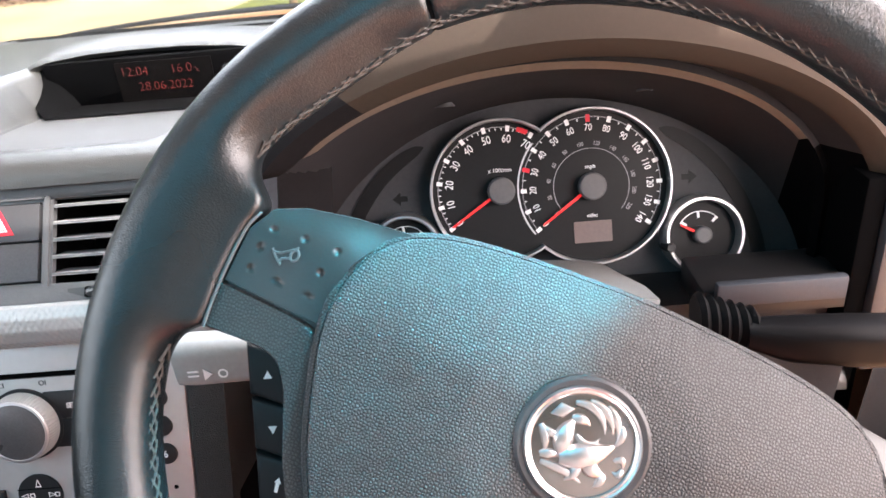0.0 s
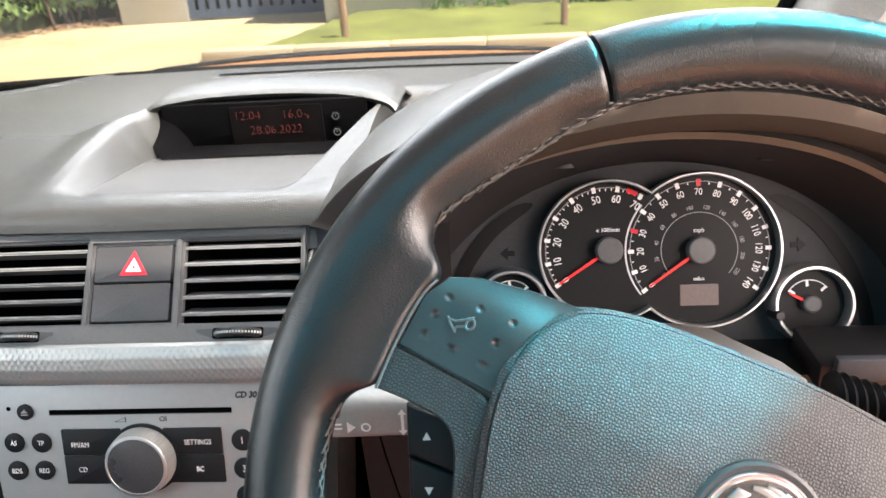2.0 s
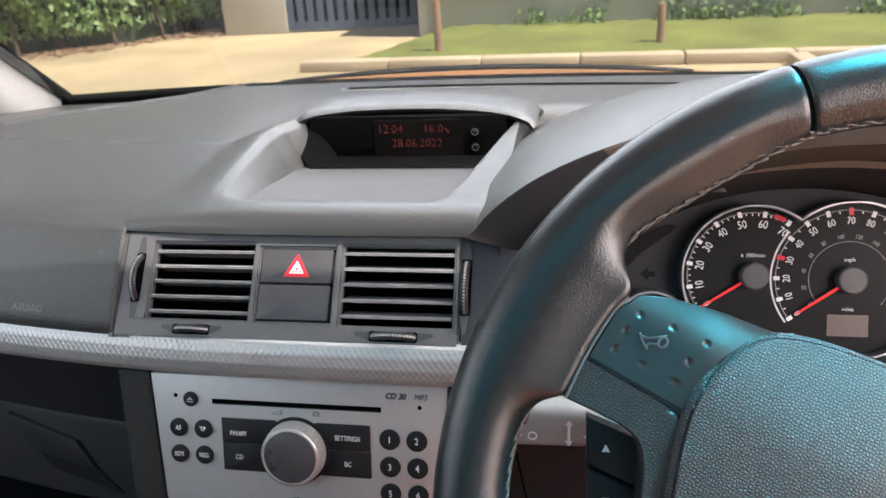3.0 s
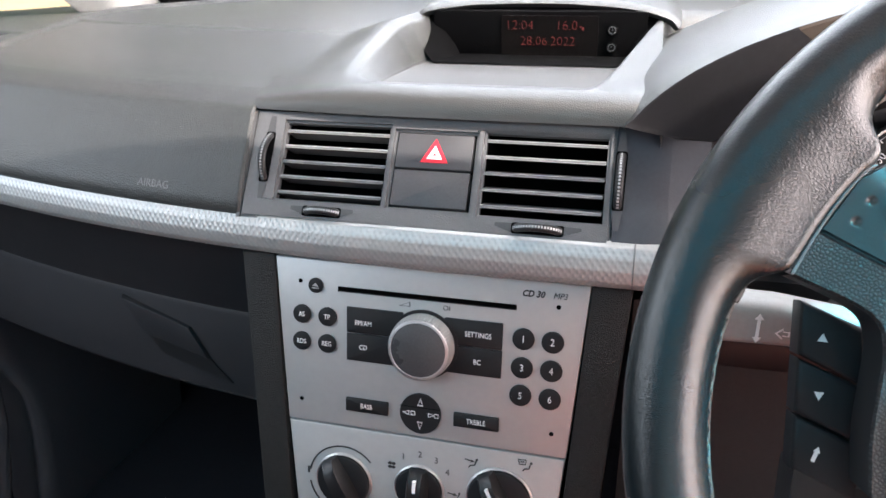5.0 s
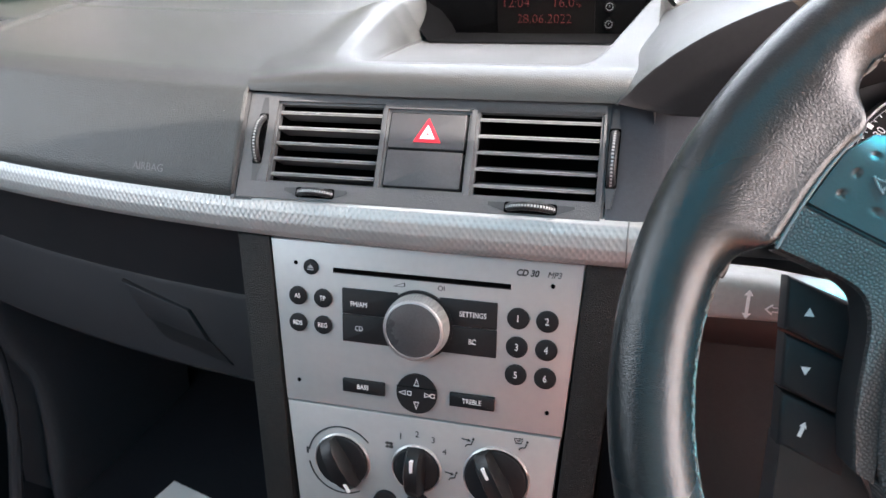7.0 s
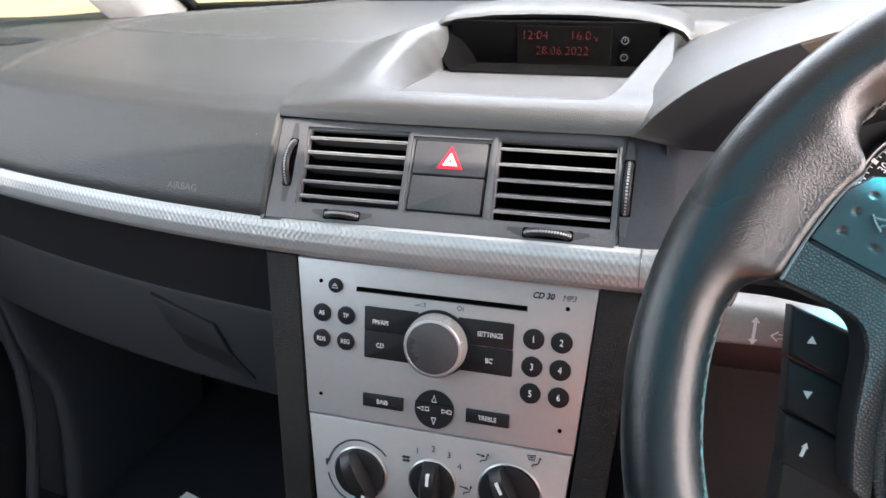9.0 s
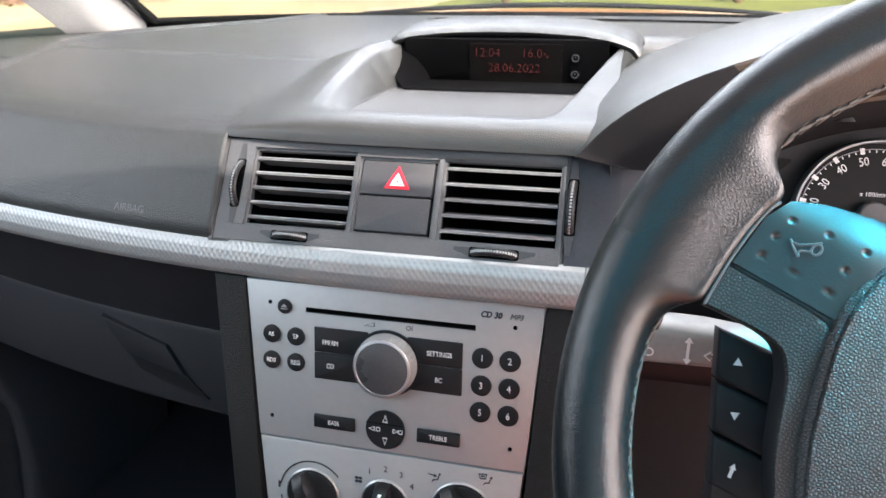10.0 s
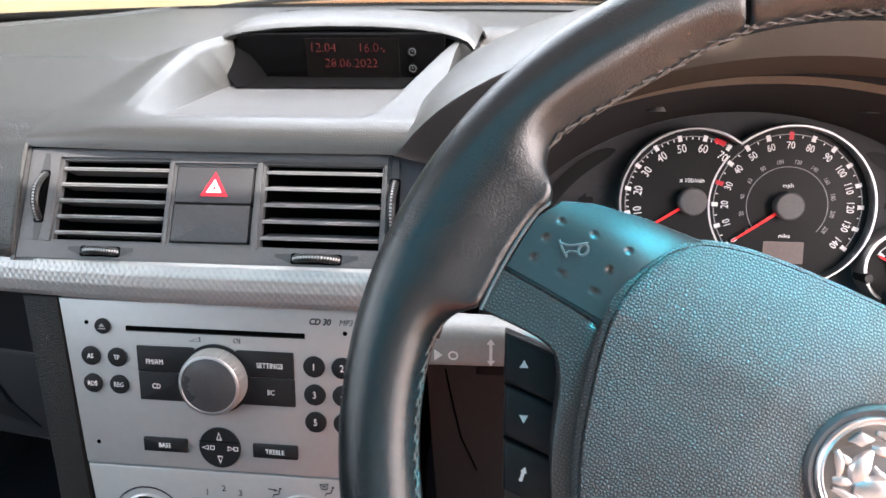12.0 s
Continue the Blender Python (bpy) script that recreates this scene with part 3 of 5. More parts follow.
# ---- clock display ----
disp = thing("information_display", "dark clock display with red figures under a hood", "display")
lip = [(-0.073, 1.0605), (-0.070, 1.0650), (-0.063, 1.0692), (-0.05, 1.0720), (-0.02, 1.0748), (0.02, 1.0755), (0.06, 1.0752), (0.10, 1.0732), (0.122, 1.0705), (0.136, 1.0672), (0.1445, 1.0635), (0.149, 1.0585)]
rows = []
for y, dz, dx in ((0.862, -0.0030, 0.97), (0.846, -0.0030, 0.985), (0.841, -0.0024, 0.995), (0.8395, -0.0010, 1.0), (0.8415, 0.0002, 1.003), (0.850, 0.0012, 1.006), (0.87, 0.0024, 1.010), (0.90, 0.0010, 1.015), (0.96, -0.019, 1.02)):
    row = []
    for i in range(41):
        x = -0.073 + 0.222 * i / 40
        bow = 0.012 * (1 - ((x - 0.038) / 0.111) ** 2)
        row.append((0.038 + (x - 0.038) * dx, y + bow, along(lip, x) + dz))
    rows.append(row)
thicken(part("hood", loft(rows), M_PAD, disp, "curved grained vinyl hood", angle=60), 0.002, 1)
part("housing", box(-0.060, 0.852, 1.018, 0.130, 0.875, 1.072), M_VOID, disp)
part("bezel", slab(rect(-0.056, 1.0285, 0.124, 1.070, 0.003), 0, 0.006, 0.001, m=Matrix(((1, 0, 0, 0), (0, 0, -1, 0.846), (0, 1, 0, 0), (0, 0, 0, 1)))), M_VOID, disp)
FACE = Matrix(((1, 0, 0, 0), (0, 0, -1, 0.8395), (0, 1, 0, 0), (0, 0, 0, 1)))
screen = part("screen", slab(rect(0.004, 1.030, 0.085, 1.0665, 0.001), -0.002, 0.0005, m=FACE), M_SCREEN, disp, "black screen")
for text, x, z, size in (("12:04", 0.0195, 1.0585, 0.0112), ("16.0", 0.0590, 1.0585, 0.0112), ("28.06.2022", 0.0435, 1.0455, 0.0108)):
    part("readout", lettering(text, size * 0.97, FACE @ move(x, z, 0.0008), narrow=1.0, weight=-0.0003), M_LED, screen, "red readout")
part("readout", lettering("°c", 0.005, FACE @ move(0.0715, 1.0565, 0.0008)), M_LED, screen)
for z in (1.0555, 1.0415):
    b = part("button", slab(circle(0.0965, z, 0.0042, 20), 0, 0.0012, 0.0004, m=FACE), M_VOID, disp)
    bm = lathe([(0.0031, 0.0012), (0.0031, 0.0015), (0.0025, 0.0015), (0.0025, 0.0012)], 24, FACE @ move(0.0965, z, 0))
    box(0.0962, z - 0.0002, 0.0012, 0.0968, z + 0.0014, 0.0015, 0, FACE, bm)
    part("symbol", bm, M_DIMMARK, b)
# inner cheek of the hood
for edge, bx in (([(-0.066, 0.848, 1.069), (-0.0655, 0.835, 1.055), (-0.060, 0.817, 1.042), (-0.047, 0.803, 1.0335)], -0.027),
                 ([(0.141, 0.848, 1.066), (0.132, 0.835, 1.055), (0.118, 0.817, 1.042), (0.103, 0.803, 1.0335)], 0.111)):
    rows = []
    for t in (0.0, 0.25, 0.5, 0.75, 1.0):
        rows.append([(x + (bx - x) * t, y + (0.850 - y) * smooth(0, 1.4, t * 1.3), z + ((1.030 if i == 3 else z) - z) * t) for i, (x, y, z) in enumerate(edge)])
    part("cheek", loft(rows), M_VOID, disp)
part("sill", loft([[(-0.047, 0.803, 1.0342), (0.103, 0.803, 1.0342)], [(-0.028, 0.850, 1.0335), (0.112, 0.850, 1.0335)]]), M_VOID, disp)

# ---- instrument binnacle ----
binnacle = thing("instrument_binnacle", "charcoal hood over the instruments behind the steering wheel", "dashboard")
N = 44


def arch(cx, cz, rx, rz, foot, y, spread=0.0):
    """An arch from its left foot over the top to its right foot."""
    pts = [(cx - rx - spread, y, foot)]
    for i in range(N + 1):
        a = math.pi * (1 - i / N)
        pts.append((cx + rx * math.cos(a), y, cz + rz * math.sin(a)))
    pts.append((cx + rx + spread, y, foot))
    # the left leg ends on a level shelf
    return [(max(px, 0.1165), py + 0.006 * (1 - smooth(0.115, 0.215, px)), max(pz, 1.0385)) if px < 0.25 and y < 0.7 else (px, py, pz) for px, py, pz in pts]


outer = [arch(0.342, 1.000, 0.236, 0.122, 0.900, 0.632)]
back = [arch(0.342, 1.000, 0.239, 0.1235, 0.900, 0.644), arch(0.342, 1.000, 0.242, 0.122, 0.900, 0.70), arch(0.342, 0.99, 0.245, 0.118, 0.900, 0.80), arch(0.342, 0.97, 0.25, 0.10, 0.900, 0.95), arch(0.342, 0.95, 0.25, 0.07, 0.900, 1.1)]
thicken(part("hood", loft(outer + back), M_PAD, binnacle, "grained charcoal hood", angle=60), 0.002)
lip1 = arch(0.342, 1.000, 0.2350, 0.1207, 0.9, 0.6295)
edge_m = arch(0.342, 0.985, 0.196, 0.119, 0.925, 0.613)
edge_a = arch(0.342, 0.985, 0.186, 0.109, 0.925, 0.6205)
edge_b = arch(0.342, 0.985, 0.184, 0.107, 0.925, 0.624)
def upper(rows_, keep=True):
    """The points of the arches above the place where the lining ends, or those below it."""
    n_ = next(i for i, p in enumerate(rows_[0]) if p[0] > 0.45 and p[2] < 1.028)
    return [r_[:n_ + 1] if keep else r_[n_:] for r_ in rows_]


face_rows = [outer[0], lip1, edge_m, edge_a, edge_b]
lining = upper(face_rows)
leg = next(i for i, p in enumerate(lining[0]) if p[0] > 0.20)
# one lining, its shade and warm bounce painted as black and taupe
part("left_leg", loft([r_[:leg + 1] for r_ in lining]), M_LEG, binnacle, "left leg of the hood, blackened as if in shade", angle=60)
part("front_face", loft([r_[leg:] for r_ in lining]), M_TAUPE, binnacle, "hood lining, painted taupe as if warm-lit", angle=25)
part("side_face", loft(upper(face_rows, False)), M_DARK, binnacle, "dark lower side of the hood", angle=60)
bevel_in = arch(0.336, 0.985, 0.176, 0.1045, 0.925, 0.648)
rib_a = arch(0.334, 0.985, 0.1735, 0.1005, 0.925, 0.645)
rib_b = arch(0.334, 0.985, 0.1708, 0.0945, 0.925, 0.651)
deep = [(x, 0.716 + (z - 0.981) * 0.386, z) for x, y, z in arch(0.344, 0.900, 0.180, 0.137, 0.870, 0.735)]
# the lower right of throat and rib is blackened for its deep shade
part("throat", loft(upper([edge_b, bevel_in, rib_a])), M_HOODIN, binnacle, angle=25)
part("throat_shade", loft(upper([edge_b, bevel_in, rib_a], False)), M_VOID, binnacle, "throat side blackened as if in deep shade")
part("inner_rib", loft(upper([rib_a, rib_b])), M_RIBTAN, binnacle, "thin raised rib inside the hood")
part("rib_shade", loft(upper([rib_a, rib_b], False)), M_VOID, binnacle)
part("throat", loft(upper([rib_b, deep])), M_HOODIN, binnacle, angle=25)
part("throat_shade", loft(upper([rib_b, deep], False)), M_VOID, binnacle)
for x, y, z in ((0.276, 0.690, 1.0590), (0.406, 0.690, 1.0590)):
    part("screw_cover", lathe([(0, 0.001), (0.005, 0.001), (0.007, -0.002)], 16, frame_of((x, y, z - 0.006), (0, 1, -0.3))), M_PLASTIC, binnacle)
# ledge below the instruments
part("ledge", box(0.432, 0.606, 0.936, 0.511, 0.613, 0.952, 0.002), M_RETURN, binnacle)
# the ledge's top is a dark box, its shadow put into the colour
part("ledge_top", box(0.426, 0.613, 0.925, 0.516, 0.66, 0.944, 0.002), M_DARK, binnacle)
part("ledge", box(0.165, 0.632, 0.880, 0.520, 0.70, 0.914, 0.002), M_DARK, binnacle)

cluster = thing("instrument_cluster", "black instrument cluster with two large chrome-ringed dials", "instrument cluster", at=GAU)
pts = rect(-0.20, -0.11, 0.20, 0.085, 0.02)
part("backing", slab(pts, -0.016, -0.010), M_FACIA, cluster, "matt charcoal backing")

RT, RS = 0.0500, 0.0545
CT, CS = (-0.0310, 0.0005), (0.0335, -0.0012)


def union_ring(w0, w1, z0, z1):
    """The joined outline of the two dials as one band."""
    def outline(g):
        out = []
        d = Vector((CS[0] - CT[0], CS[1] - CT[1]))
        rt, rs = RT + g, RS + g
        L = d.length
        a = (rt * rt - rs * rs + L * L) / (2 * L)
        at = math.acos(a / rt)
        as_ = math.acos((L - a) / rs)
        base = math.atan2(d.y, d.x)
        for i in range(61):
            t = base + at + (2 * math.pi - 2 * at) * i / 60
            out.append((CT[0] + rt * math.cos(t), CT[1] + rt * math.sin(t)))
        for i in range(1, 60):
            t = base + math.pi + as_ + (2 * math.pi - 2 * as_) * i / 60
            out.append((CS[0] + rs * math.cos(t), CS[1] + rs * math.sin(t)))
        return out
    A, B = outline(w0), outline(w1)
    C, D = outline(w0 + (w1 - w0) * 0.3), outline(w0 + (w1 - w0) * 0.7)
    rows = [[(x, y, z0) for x, y in A], [(x, y, z1 - 0.0006) for x, y in A], [(x, y, z1) for x, y in C], [(x, y, z1) for x, y in D], [(x, y, z1 - 0.0006) for x, y in B], [(x, y, z0) for x, y in B]]
    return loft(rows, True), A


ring, inner_edge = union_ring(-0.0009, 0.0010, -0.010, 0.004)
part("ring", ring, M_RING, cluster, "bright satin chrome ring")
face = part("dial_face", slab(inner_edge, -0.0098, -0.006), M_DIAL, cluster, "black dial face")


def radial(cx, cy, r, deg):
    return cx + r * math.cos(radians(deg)), cy + r * math.sin(radians(deg))


def tick(bm, cx, cy, r0, r1, deg, w, z=-0.0058):
    m = move(cx, cy, z) @ pose(0, 0, 0, 0, 0, deg)
    return box(r0, -w / 2, 0, r1, w / 2, 0.0003, 0, m, bm)


def scale_marks(cx, cy, r, a0, a1, count, minor, name="scale"):
    bm = bmesh.new()
    for i in range(count):
        d = a0 + (a1 - a0) * i / (count - 1)
        tick(bm, cx, cy, r - 0.0042, r, d, 0.0028)
        if i < count - 1:
            for k in range(1, minor):
                e = d + (a1 - a0) / (count - 1) * k / minor
                tick(bm, cx, cy, r - 0.0035, r - 0.0018, e, 0.0006)
    return part(name, bm, M_WHITE, face)


def arc_line(cx, cy, r, a0, a1, w, z=-0.0059, n=40):
    rows = []
    for i in range(n + 1):
        t = radians(a0 + (a1 - a0) * i / n)
        rows.append([(cx + (r + s * w / 2) * math.cos(t), cy + (r + s * w / 2) * math.sin(t), z + h) for s, h in ((-1, 0), (-1, 0.0003), (1, 0.0003), (1, 0))])
    return loft(rows, True)


def numerals(values, cx, cy, r, a0, a1, size, material, turned=True):
    for i, v_ in enumerate(values):
        if v_ == "":
            continue
        d = a0 + (a1 - a0) * i / (len(values) - 1)
        x, y = radial(cx, cy, r, d)
        part("numeral", lettering(v_, size, move(x, y, -0.0057) @ pose(0, 0, 0, 0, 0, (d - 90) if turned else 0), narrow=0.8), material, face)


# rev counter
T0, T1 = 214, 58
scale_marks(*CT, 0.0465, T0, T1, 8, 4)
numerals(["0", "10", "20", "30", "40", "50", "60", "70"], *CT, 0.0370, T0, T1, 0.0082, M_WHITE)
part("scale_line", arc_line(*CT, 0.0452, T0, T1, 0.0005), M_GREYMARK, face)
part("red_sector", arc_line(*CT, 0.0450, 72, 62, 0.0034, -0.0057, 8), M_RED, face)
bm = lettering("x 100/min", 0.0042, move(CT[0], CT[1] + 0.0145, -0.0057))
part("caption", bm, M_WHITE, face)
# speedometer
S0, S1 = 216, -36
scale_marks(*CS, 0.0505, S0, S1, 15, 2)
numerals([str(k) for k in range(0, 150, 10)], *CS, 0.0415, S0, S1, 0.0070, M_WHITE)
part("scale_line", arc_line(*CS, 0.0492, S0, S1, 0.0005), M_GREYMARK, face)
part("inner_line", arc_line(*CS, 0.0270, S0, -40, 0.0004), M_GREYMARK, face)
numerals(["0", "20", "40", "60", "80", "100", "120", "140", "160", "180", "200", "220"], *CS, 0.0305, S0 - 2, -32, 0.0042, M_GREYMARK)
for k in (3, 7):
    bm = bmesh.new()
    tick(bm, *CS, 0.0455, 0.0508, S0 + (S1 - S0) * k / 14, 0.0030, -0.0055)
    part("red_mark", bm, M_RED, face)
part("caption", lettering("mph", 0.0042, move(CS[0], CS[1] + 0.0140, -0.0057)), M_WHITE, face)
part("caption", lettering("miles", 0.0038, move(CS[0] - 0.0005, CS[1] - 0.0210, -0.0057)), M_WHITE, face)
part("trip_display", slab(rect(0.0195, -0.0415, 0.0465, -0.0262, 0.0005), -0.006, -0.0055), M_LCD, face, "small grey liquid crystal window")
# dividing arc of the speedometer over the rev counter
part("divider", arc_line(*CS, RS - 0.0022, 140, 217, 0.0012, -0.006), M_RING, face)


def needle(cx, cy, r, deg, hub, z=0.0):
    m = move(cx, cy, -0.003 + z) @ pose(0, 0, 0, 0, 0, deg)
    own = slab([(0.003, -0.0011), (r, -0.0006), (r, 0.0006), (0.003, 0.0011)], 0, 0.0009, 0, m=m)
    part("needle", own, M_NEEDLE, cluster, "red needle")
    part("hub", lathe([(0, 0.0085), (hub - 0.0012, 0.0082), (hub, 0.007), (hub, 0.0)], 28, move(cx, cy, -0.006 + z)), M_PLASTIC, cluster)


needle(*CT, 0.0435, 213, 0.0098)
needle(*CS, 0.0440, 215, 0.0098)

for cx, cy, r, deg in ((0.1088, -0.0415, 0.0262, 152), (-0.1018, -0.0360, 0.0240, 20)):
    part("ring", lathe([(r - 0.0017, -0.010), (r - 0.0017, 0.006), (r - 0.0008, 0.0075), (r + 0.0008, 0.0075), (r + 0.0017, 0.006), (r + 0.0022, -0.010)], 48, move(cx, cy, 0)), M_RING, cluster, "bright satin chrome ring")
    part("dial_face", slab(circle(cx, cy, r - 0.001, 40), -0.0098, -0.004), M_DIAL, cluster)
    bm = arc_line(cx, cy, 0.0165, 150, 40, 0.0006, -0.0038)
    for dd in (145, 95, 45):
        tick(bm, cx, cy, 0.0120, 0.0165, dd, 0.0018, -0.0038)
    part("scale", bm, M_WHITE, cluster)
    needle(cx, cy, 0.0165, deg, 0.0062, 0.002)
part("trip_knob", lathe([(0, 0.018), (0.0028, 0.018), (0.0034, 0.016), (0.0034, 0.0)], 16, move(0.0835, -0.0480, -0.006)), M_DARK, cluster)
# long dark warning windows beside the dials
for s in (-1, 1):
    rows = []
    for i in range(25):
        a = radians(5 + 70 * i / 24)
        w = 0.0052 * max(0.02, 1 - (2 * i / 24 - 1) ** 6) ** 0.5
        c = (s * (0.060 + 0.094 * math.cos(a)), -0.085 + 0.125 * math.sin(a))
        nrm = (s * math.cos(a), math.sin(a))
        rows.append([(c[0] + nrm[0] * k * w, c[1] + nrm[1] * k * w, z) for k, z in ((-1, -0.0095), (-1, -0.0088), (1, -0.0088), (1, -0.0095))])
    part("warning_window", loft(rows, True), M_DIAL, cluster)
    x, y = s * 0.1035, 0.0
    part("arrow_lamp", slab([(x - s * 0.005, y + 0.002), (x, y + 0.002), (x, y + 0.005), (x + s * 0.006, y), (x, y - 0.005), (x, y - 0.002), (x - s * 0.005, y - 0.002)], -0.0098, -0.0092), M_DIAL, cluster)

# ---- centre stack: radio and heater controls ----
radio = thing("car_radio", "silver car radio with black buttons and a large knob", "car radio", at=RAD)
plate = part("faceplate", slab([(-0.0972, -0.1170), (0.0972, -0.1170), (0.1052, -0.0004), (-0.1052, -0.0004)], -0.012, 0.0, 0.0008), M_SILVER, radio, "satin silver faceplate")


def key(outline, text, size, at, parent, name="button", proud=0.0016, narrow=0.82, mark=None):
    b = part(name, slab(outline, -0.001, proud, 0.0006), M_BUTTON, parent)
    if text:
        part("lettering", lettering(text, size, move(at[0], at[1], proud + 0.0001), narrow=narrow), mark or M_WHITE, b)
    return b


for x, y, t in ((-0.0858, -0.0390, "AS"), (-0.0674, -0.0392, "TP"), (-0.0862, -0.0583, "RDS"), (-0.0677, -0.0583, "REG")):
    key(circle(x, y, 0.0066, 28), t, 0.0047, (x, y), radio)
for x, y, t in ((0.0656, -0.0391, "1"), (0.0840, -0.0392, "2"), (0.0655, -0.0583, "3"), (0.0842, -0.0582, "4"), (0.0655, -0.0772, "5"), (0.0844, -0.0773, "6")):
    key(circle(x, y, 0.0071, 28), t, 0.0066, (x, y), radio)
eject = key(circle(-0.0757, -0.0181, 0.0053, 24), "", 0, None, radio)
bm = slab([(-0.0780, -0.0185), (-0.0734, -0.0185), (-0.0757, -0.0160)], 0.0016, 0.0018)
box(-0.0780, -0.0200, 0.0016, -0.0734, -0.0193, 0.0018, 0, None, bm)
part("symbol", bm, M_GREYMARK, eject)
for x, y in ((-0.0870, -0.0160), (0.0862, -0.0161), (-0.0871, -0.1012), (0.0868, -0.1010)):
    part("pin_hole", slab(circle(x, y, 0.0015, 14), -0.001, 0.00015), M_VOID, radio)
part("disc_slot", slab(rect(-0.0600, -0.0202, 0.0602, -0.0172, 0.0006), -0.001, 0.0002), M_VOID, radio)
part("slot_lip", slab(rect(-0.0602, -0.0208, 0.0604, -0.0202), -0.001, 0.0006, 0.0002), M_BUTTON, radio)
for x0, y0, x1, y1, t, at in ((-0.0535, -0.0482, -0.014, -0.0303, "FM/AM", (-0.0415, -0.0410)), (-0.0535, -0.0680, -0.014, -0.0486, "CD", (-0.0415, -0.0580)),
                              (0.014, -0.0484, 0.0522, -0.0304, "SETTINGS", (0.0365, -0.0400)), (0.014, -0.0676, 0.0524, -0.0488, "BC", (0.0365, -0.0583))):
    key(rect(x0, y0, x1, y1, 0.0008), t, 0.0049, at, radio, proud=0.0012)
key(rect(-0.0537, -0.1045, -0.0233, -0.0950, 0.0006), "BASS", 0.0048, (-0.0387, -0.0998), radio, proud=0.0022)
key(rect(0.0223, -0.1045, 0.0526, -0.0950, 0.0006), "TREBLE", 0.0048, (0.0376, -0.0998), radio, proud=0.0022)
pad_key = key(circle(-0.0006, -0.0995, 0.0142, 40), "", 0, None, radio, proud=0.0016)
bm = bmesh.new()
for dx, dy, pts in ((0, 0.0085, [(-0.0019, -0.0028), (0.0019, -0.0028), (0, 0.0028)]), (0, -0.0085, [(-0.0019, 0.0028), (0.0019, 0.0028), (0, -0.0028)]),
                    (-0.0098, 0, [(0.0022, -0.0017), (0.0022, 0.0017), (-0.0026, 0)]), (0.0078, 0, [(-0.0022, -0.0017), (-0.0022, 0.0017), (0.0026, 0)]),
                    (-0.0050, 0, [(-0.0015, -0.0015), (0.0015, -0.0015), (0.0015, 0.0015), (-0.0015, 0.0015)]), (0.0112, 0, [(-0.0015, -0.0015), (0.0015, -0.0015), (0.0015, 0.0015), (-0.0015, 0.0015)])):
    ring_outline(bm, [(x + dx - 0.0006, y + dy - 0.0995) for x, y in pts], 0.3, 0.0016, 0.0019)
part("symbol", bm, M_WHITE, pad_key)
part("groove", box(-0.0146, -0.0952, 0.0012, 0.0134, -0.0948, 0.0018), M_VOID, pad_key)
# volume knob
knob = part("volume_knob", lathe([(0, 0.0130), (0.0178, 0.0130), (0.0182, 0.0128), (0.0182, 0.0123)], 64, move(0, -0.0506, 0)), M_KNOBTOP, radio, "scuffed dark knob cap")
part("knob_rim", lathe([(0.0180, 0.0126), (0.0184, 0.0134), (0.0196, 0.0132), (0.0203, 0.0122)], 64, move(0, -0.0506, 0)), M_RING, knob, "bright rim")
rows = []
for z, r in ((0.0124, 0.0202), (0.0113, 0.0206), (0.006, 0.0212), (0.0, 0.0214)):
    rows.append([((r + (0.00035 if i % 2 else 0)) * math.cos(2 * math.pi * i / 144), -0.0506 + (r + (0.00035 if i % 2 else 0)) * math.sin(2 * math.pi * i / 144), z) for i in range(144)])
part("knurled_side", loft(rows, True), M_SILVER, knob, "finely knurled silver side", angle=20)
part("knob_seat", slab(circle(0, -0.0506, 0.0235, 48), -0.001, 0.0016, 0.0006), M_BUTTON, radio)
part("lettering", lettering("CD 30", 0.0057, move(0.0700, -0.0092, 0.0002), shear=0.25, narrow=0.9, weight=0.0002), M_INK, radio)
part("lettering", lettering("MP3", 0.0055, move(0.0868, -0.0092, 0.0002), shear=0.25, narrow=0.9), M_SWITCH, radio)
part("volume_mark", ring_outline(None, [(-0.0175, -0.0260), (-0.0095, -0.0260), (-0.0095, -0.0228)], 0.25, 0, 0.0002), M_INK, radio)
part("power_mark", lettering("OI", 0.0048, move(0.0150, -0.0245, 0.0002)), M_INK, radio)

heater = thing("heater_panel", "silver heater control panel with three rotary dials", "heater control", at=RAD)
part("faceplate", slab([(-0.0835, -0.268), (0.0850, -0.268), (0.0966, -0.1183), (-0.0970, -0.1183)], -0.012, -0.0004, 0.0008), M_SILVER, heater, "satin silver faceplate")


def dial(cx, cy, r, grip, mark_at, arc=None):
    d = part("dial", lathe([(0, 0.0035), (r - 0.0022, 0.0035), (r - 0.0008, 0.003), (r, 0.0015), (r, -0.002)], 48, move(cx, cy, 0)), M_BUTTON, heater, "black rotary dial")
    part("dial_ring", lathe([(r, -0.001), (r, 0.0012), (r + 0.0006, 0.0016), (r + 0.0013, 0.0008), (r + 0.0014, -0.001)], 48, move(cx, cy, 0)), M_RING, d)
    m = move(cx, cy, 0) @ pose(0, 0, 0, 0, 0, grip)
    rows = []
    for y, w, h in ((-r * 1.02, 0.0035, 0.004), (-r * 0.98, 0.0052, 0.0085), (-r * 0.6, 0.0058, 0.0135), (0, 0.0062, 0.0150), (r * 0.6, 0.0058, 0.0135), (r * 0.98, 0.0052, 0.0085), (r * 1.02, 0.0035, 0.004)):
        rows.append([(-w * 1.25, y, 0.002), (-w, y, h * 0.8), (-w * 0.75, y, h), (0, y, h * 0.93), (w * 0.75, y, h), (w, y, h * 0.8), (w * 1.25, y, 0.002)])
    own = loft(rows)
